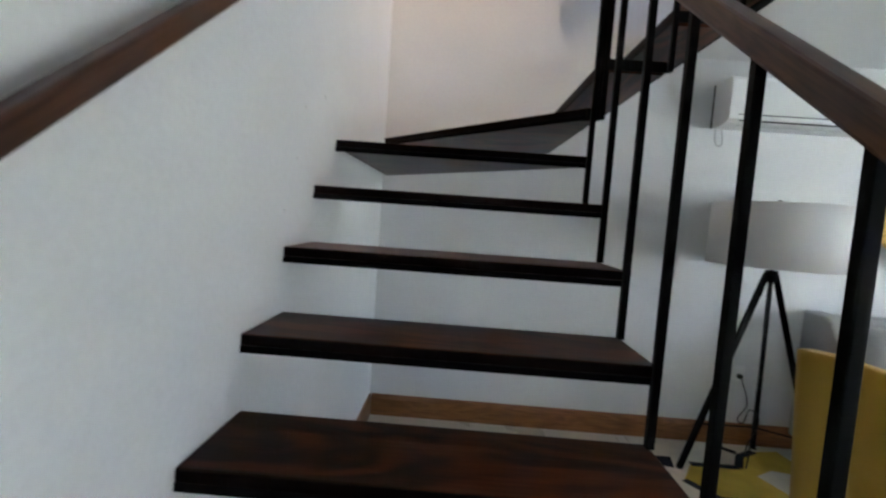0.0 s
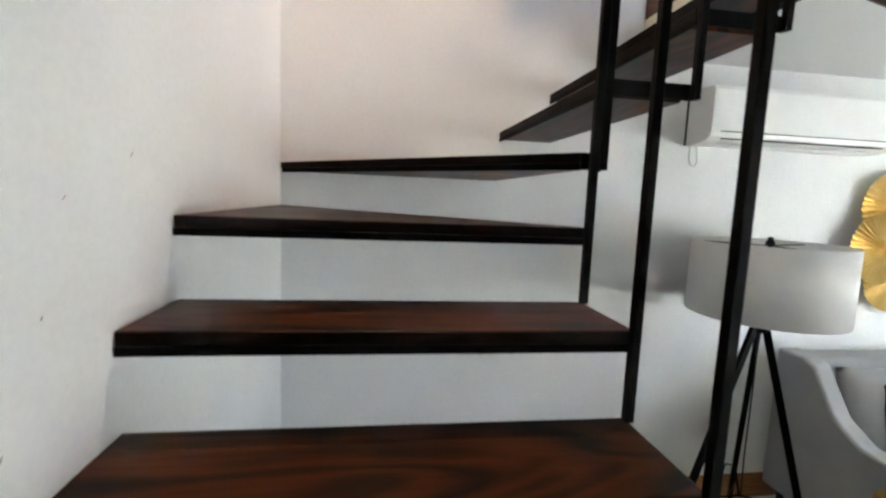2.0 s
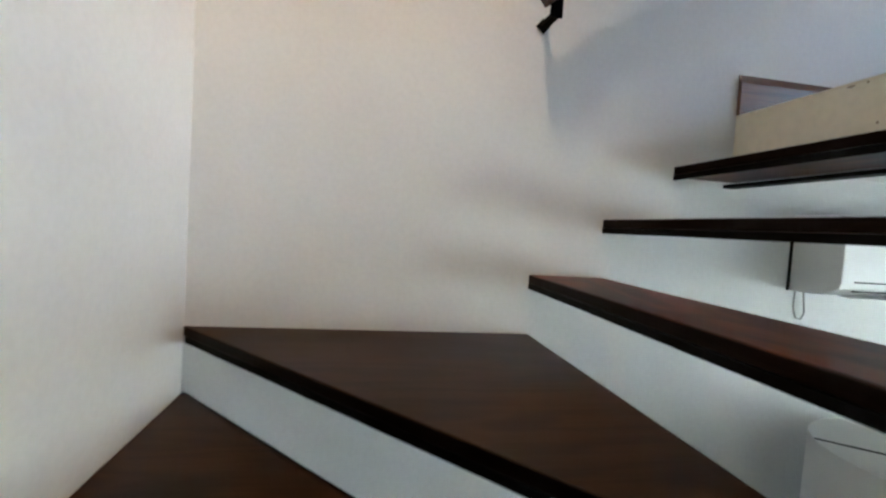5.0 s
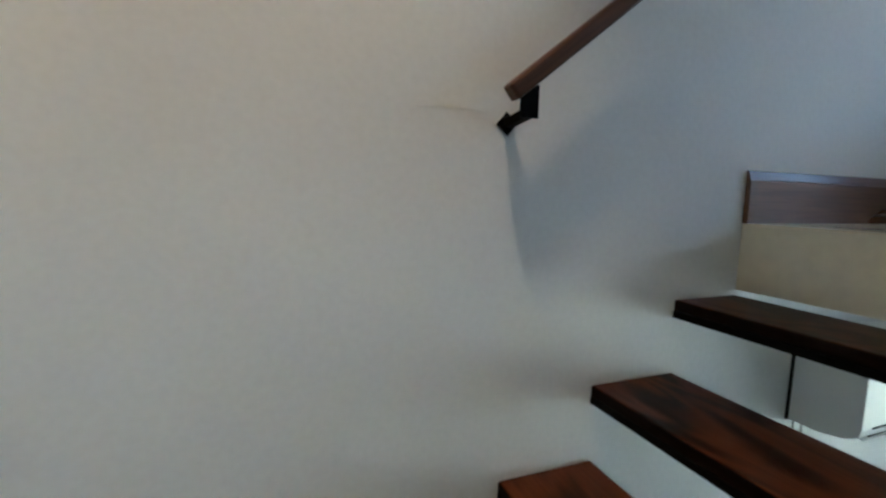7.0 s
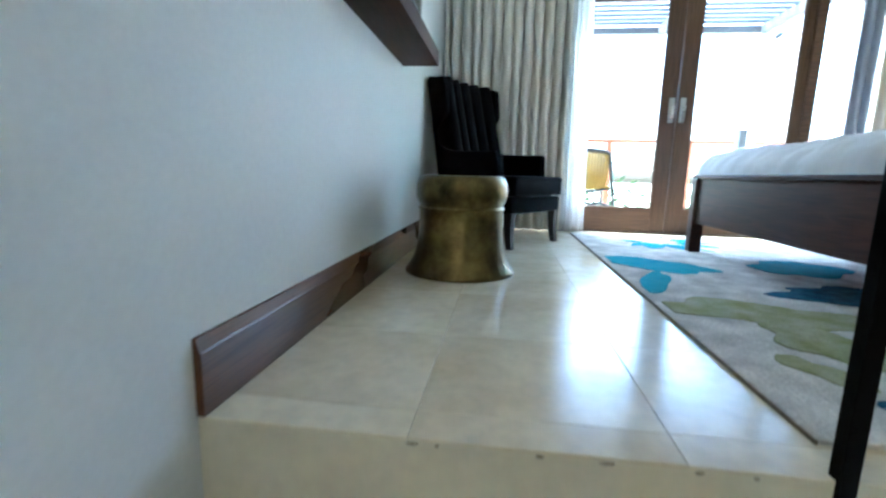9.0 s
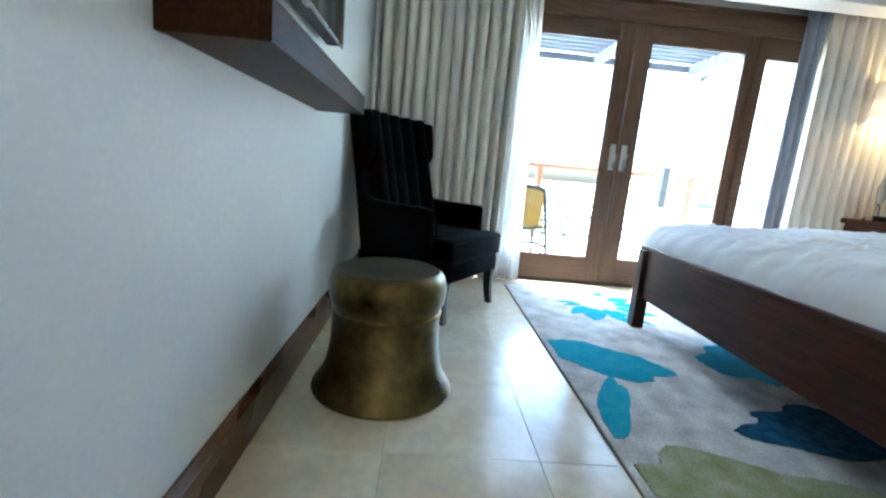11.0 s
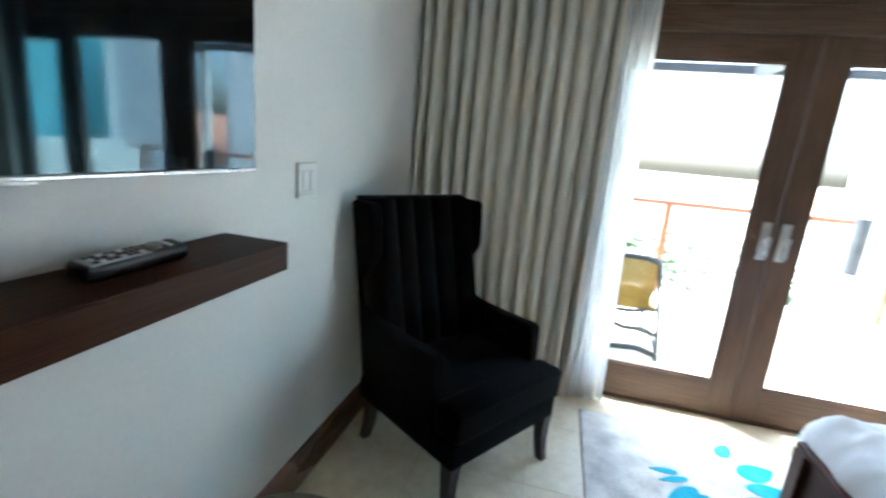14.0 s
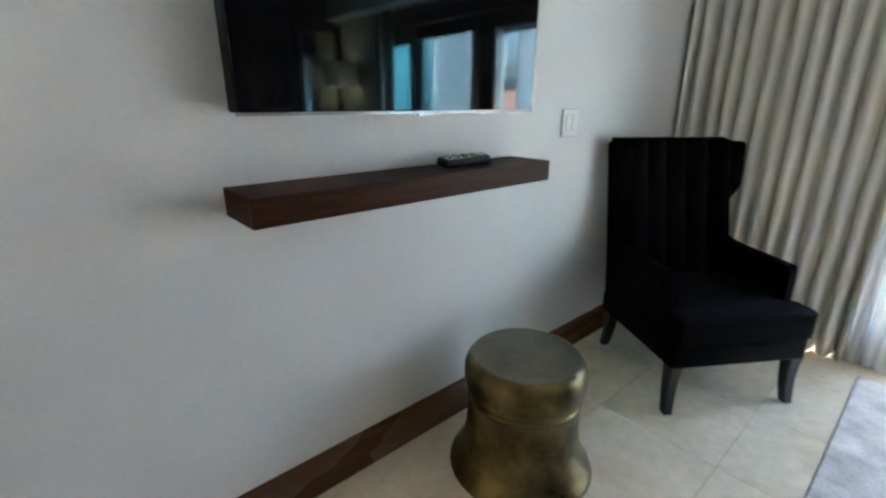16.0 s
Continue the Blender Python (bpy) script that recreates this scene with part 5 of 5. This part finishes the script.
def rattan_chair():
    """A terrace armchair; its own y points to its front."""
    t = thing("rattan_chair", "dark rattan terrace armchair with a yellow woven back", "chair", pose(6.28, -1.385, TZ, 0, 0, -90))
    for s in (-1, 1):
        part("back_post", arc_rod([(s * 0.315, -0.30, 0.0), (s * 0.29, -0.28, 0.30), (s * 0.255, -0.27, 0.55), (s * 0.225, -0.285, 0.73)], 0.017), M_RATDK, t)
        part("front_leg", arc_rod([(s * 0.30, 0.27, 0.0), (s * 0.28, 0.25, 0.40), (s * 0.29, 0.24, 0.58)], 0.017), M_RATDK, t)
        part("arm", arc_rod([(s * 0.29, 0.25, 0.58), (s * 0.31, 0.10, 0.615), (s * 0.30, -0.12, 0.63), (s * 0.245, -0.275, 0.64)], 0.018), M_RATDK, t)
        part("side_stretcher", arc_rod([(s * 0.31, -0.29, 0.07), (s * 0.30, 0.0, 0.13), (s * 0.30, 0.27, 0.07)], 0.013), M_RATDK, t)
        part("brace", arc_rod([(s * 0.275, -0.275, 0.40), (s * 0.24, -0.272, 0.37), (s * 0.20, -0.268, 0.375)], 0.009), M_RATDK, t)
    part("top_rail", arc_rod([(-0.225, -0.285, 0.73), (-0.16, -0.30, 0.755), (0, -0.315, 0.765), (0.16, -0.30, 0.755), (0.225, -0.285, 0.73)], 0.022), M_RATDK, t)
    part("low_rail", arc_rod([(-0.20, -0.268, 0.375), (-0.12, -0.28, 0.355), (0, -0.285, 0.352), (0.12, -0.28, 0.355), (0.20, -0.268, 0.375)], 0.014), M_RATDK, t)
    for k, (z, w, r) in enumerate(((0.20, 0.30, 0.016), (0.05, 0.315, 0.022))):
        pts = [(-w, -0.285, z - 0.01), (-w * 0.55, -0.29, z + 0.03), (-w * 0.2, -0.29, z + 0.02), (0, -0.29, z + 0.045 - 0.03 * k), (w * 0.2, -0.29, z + 0.02), (w * 0.55, -0.29, z + 0.03), (w, -0.285, z - 0.01)]
        part("stretcher", arc_rod(pts, r), M_RATDK, t)
    for i in range(15):
        u = -1 + 2 * i / 14
        y = -0.284 + 0.016 * u * u
        part("back_strand", arc_rod([(u * 0.200, y + 0.012, 0.372), (u * 0.214, y, 0.54), (u * 0.212, y - 0.012, 0.742)], 0.0155, 6), M_RATTAN, t, "yellow woven strand")
    part("seat", box(-0.26, 0.26, -0.26, 0.26, 0.37, 0.41, 0.014), M_RATTAN, t, "yellow woven seat")
    return t


rattan_chair()


def shrub(x, y, h, seed):
    """Palm-like shrub: stems with many narrow leaves."""
    rg = random.Random(seed)
    t = thing("shrub", "leafy green garden shrub beyond the railing", "shrub", pose(x, y, -0.12), "garden shrubs")
    part("trunk", rod((0, 0, 0), (0.1, 0.05, h * 0.7), 0.05, 8, 0.025), M_RATDK, t)
    verts, faces = [], []
    for i in range(420):
        a, e = rg.uniform(0, 6.283), rg.uniform(-0.4, 1.3)
        d = Vector((math.cos(a) * math.cos(e), math.sin(a) * math.cos(e), math.sin(e)))
        c = Vector((0.1, 0.05, h * 0.72)) + d * rg.uniform(0.1, 0.75)
        s = d.cross(Vector((rg.uniform(-1, 1), rg.uniform(-1, 1), rg.uniform(-1, 1)))).normalized() * rg.uniform(0.02, 0.05)
        tip = c + (d + Vector((0, 0, -0.4))) * rg.uniform(0.12, 0.26)
        b = len(verts)
        verts += [c, (c + tip) / 2 + s, tip, (c + tip) / 2 - s]
        faces.append((b, b + 1, b + 2, b + 3))
    me = bpy.data.meshes.new("crown")
    me.from_pydata(verts, [], faces)
    me.materials.append(M_LEAF)
    o = new("crown", me)
    o.parent = t
    return t


for i, (x, y, h) in enumerate(((9.4, -2.3, 3.9), (9.9, -0.6, 3.6), (9.6, -3.9, 3.7))):
    shrub(x, y, h, i)

# ---- wear ----
wall_w = bpy.data.objects["wall_west"]
for y, z, ln, sl in ((-1.391, 1.913, 0.016, 50), (-1.755, 1.463, 0.012, 60), (-1.772, 1.573, 0.010, 20), (-1.664, 1.64, 0.008, 75), (-1.60, 1.825, 0.011, 40)):
    c, q = math.cos(radians(sl)) * ln / 2, math.sin(radians(sl)) * ln / 2
    part("scuff", bar(Vector((0.0003, y - c, z - q)), Vector((0.0003, y + c, z + q)), 0.0025, 0.0008, 0), M_SCUFF, wall_w, "small grey scuff")
wall_n = bpy.data.objects["wall_north"]
for a, b in (((0.90, 3.109), (0.98, 3.106)), ((0.98, 3.106), (1.045, 3.111)), ((1.045, 3.111), (1.085, 3.106))):
    part("crack", bar(Vector((a[0], -0.0003, a[1])), Vector((b[0], -0.0003, b[1])), 0.0006, 0.0008, 0), M_WALL, wall_n, "hairline ridge in the plaster")
edge_trim = bpy.data.objects["trim_stair_edge"]
chip_rng = random.Random(8)
for y, ln in ((-0.415, 0.030), (-0.459, 0.012), (-0.639, 0.018), (-0.751, 0.035), (-0.899, 0.022), (-0.985, 0.012)):
    pts = [(math.cos(i * 0.785) * ln * chip_rng.uniform(0.35, 0.5), math.sin(i * 0.785) * 0.004 * chip_rng.uniform(0.7, 1.2)) for i in range(8)]
    o = part("chip", prism(pts, 0, 0.0006), M_CHIP, edge_trim, "dark chip in the painted edge")
    o.matrix_basis = Matrix(((0, 0, -1, 1.9277), (-1, 0, 0, y), (0, 1, 0, UF - 0.011), (0, 0, 0, 1)))
for y, z in ((-0.494, 2.728), (-0.548, 2.743)):
    pts = [(math.cos(i * 0.785) * chip_rng.uniform(0.0025, 0.0045), math.sin(i * 0.785) * chip_rng.uniform(0.004, 0.008)) for i in range(8)]
    o = part("stain", prism(pts, 0, 0.0006), M_CHIP, edge_trim, "brownish drip stain")
    o.matrix_basis = Matrix(((0, 0, -1, 1.9277), (-1, 0, 0, y), (0, 1, 0, z), (0, 0, 0, 1)))

# ---- tiles ----
def tile_mesh(w, d, t):
    bm = box(-w / 2, w / 2, -d / 2, d / 2, -t, 0, 0.0006, 1)
    me = bpy.data.meshes.new("tile")
    bmesh.ops.recalc_face_normals(bm, faces=bm.faces)
    bm.to_mesh(me)
    bm.free()
    return me


def lay(parent, xs, ys, z, material, gap, t=0.006, keep=None):
    cache = {}
    for x0, x1 in zip(xs, xs[1:]):
        for y0, y1 in zip(ys, ys[1:]):
            if keep and not keep((x0 + x1) / 2, (y0 + y1) / 2):
                continue
            w, d = round(x1 - x0 - gap, 4), round(y1 - y0 - gap, 4)
            if (w, d) not in cache:
                cache[w, d] = tile_mesh(w, d, t)
                cache[w, d].materials.append(material)
            o = new("tile", cache[w, d])
            o.parent = parent
            o.location = ((x0 + x1) / 2, (y0 + y1) / 2, z)


lay(floor_up, [1.926, 2.022, 2.457] + [2.457 + 0.475 * i for i in range(1, 7)] + [5.32], [-4.15, -3.73, -3.255, -2.78, -2.305, -1.83, -1.355, -0.88, -0.405, 0.0], UF, M_TILE, 0.0016)
lay(floor_low, [0.0, 0.225, 0.745] + [0.745 + 0.52 * i for i in range(1, 13)], [-5.4] + [-5.35 + 0.52 * i for i in range(1, 11)] + [0.0], 0.0, M_LTILE, 0.004)
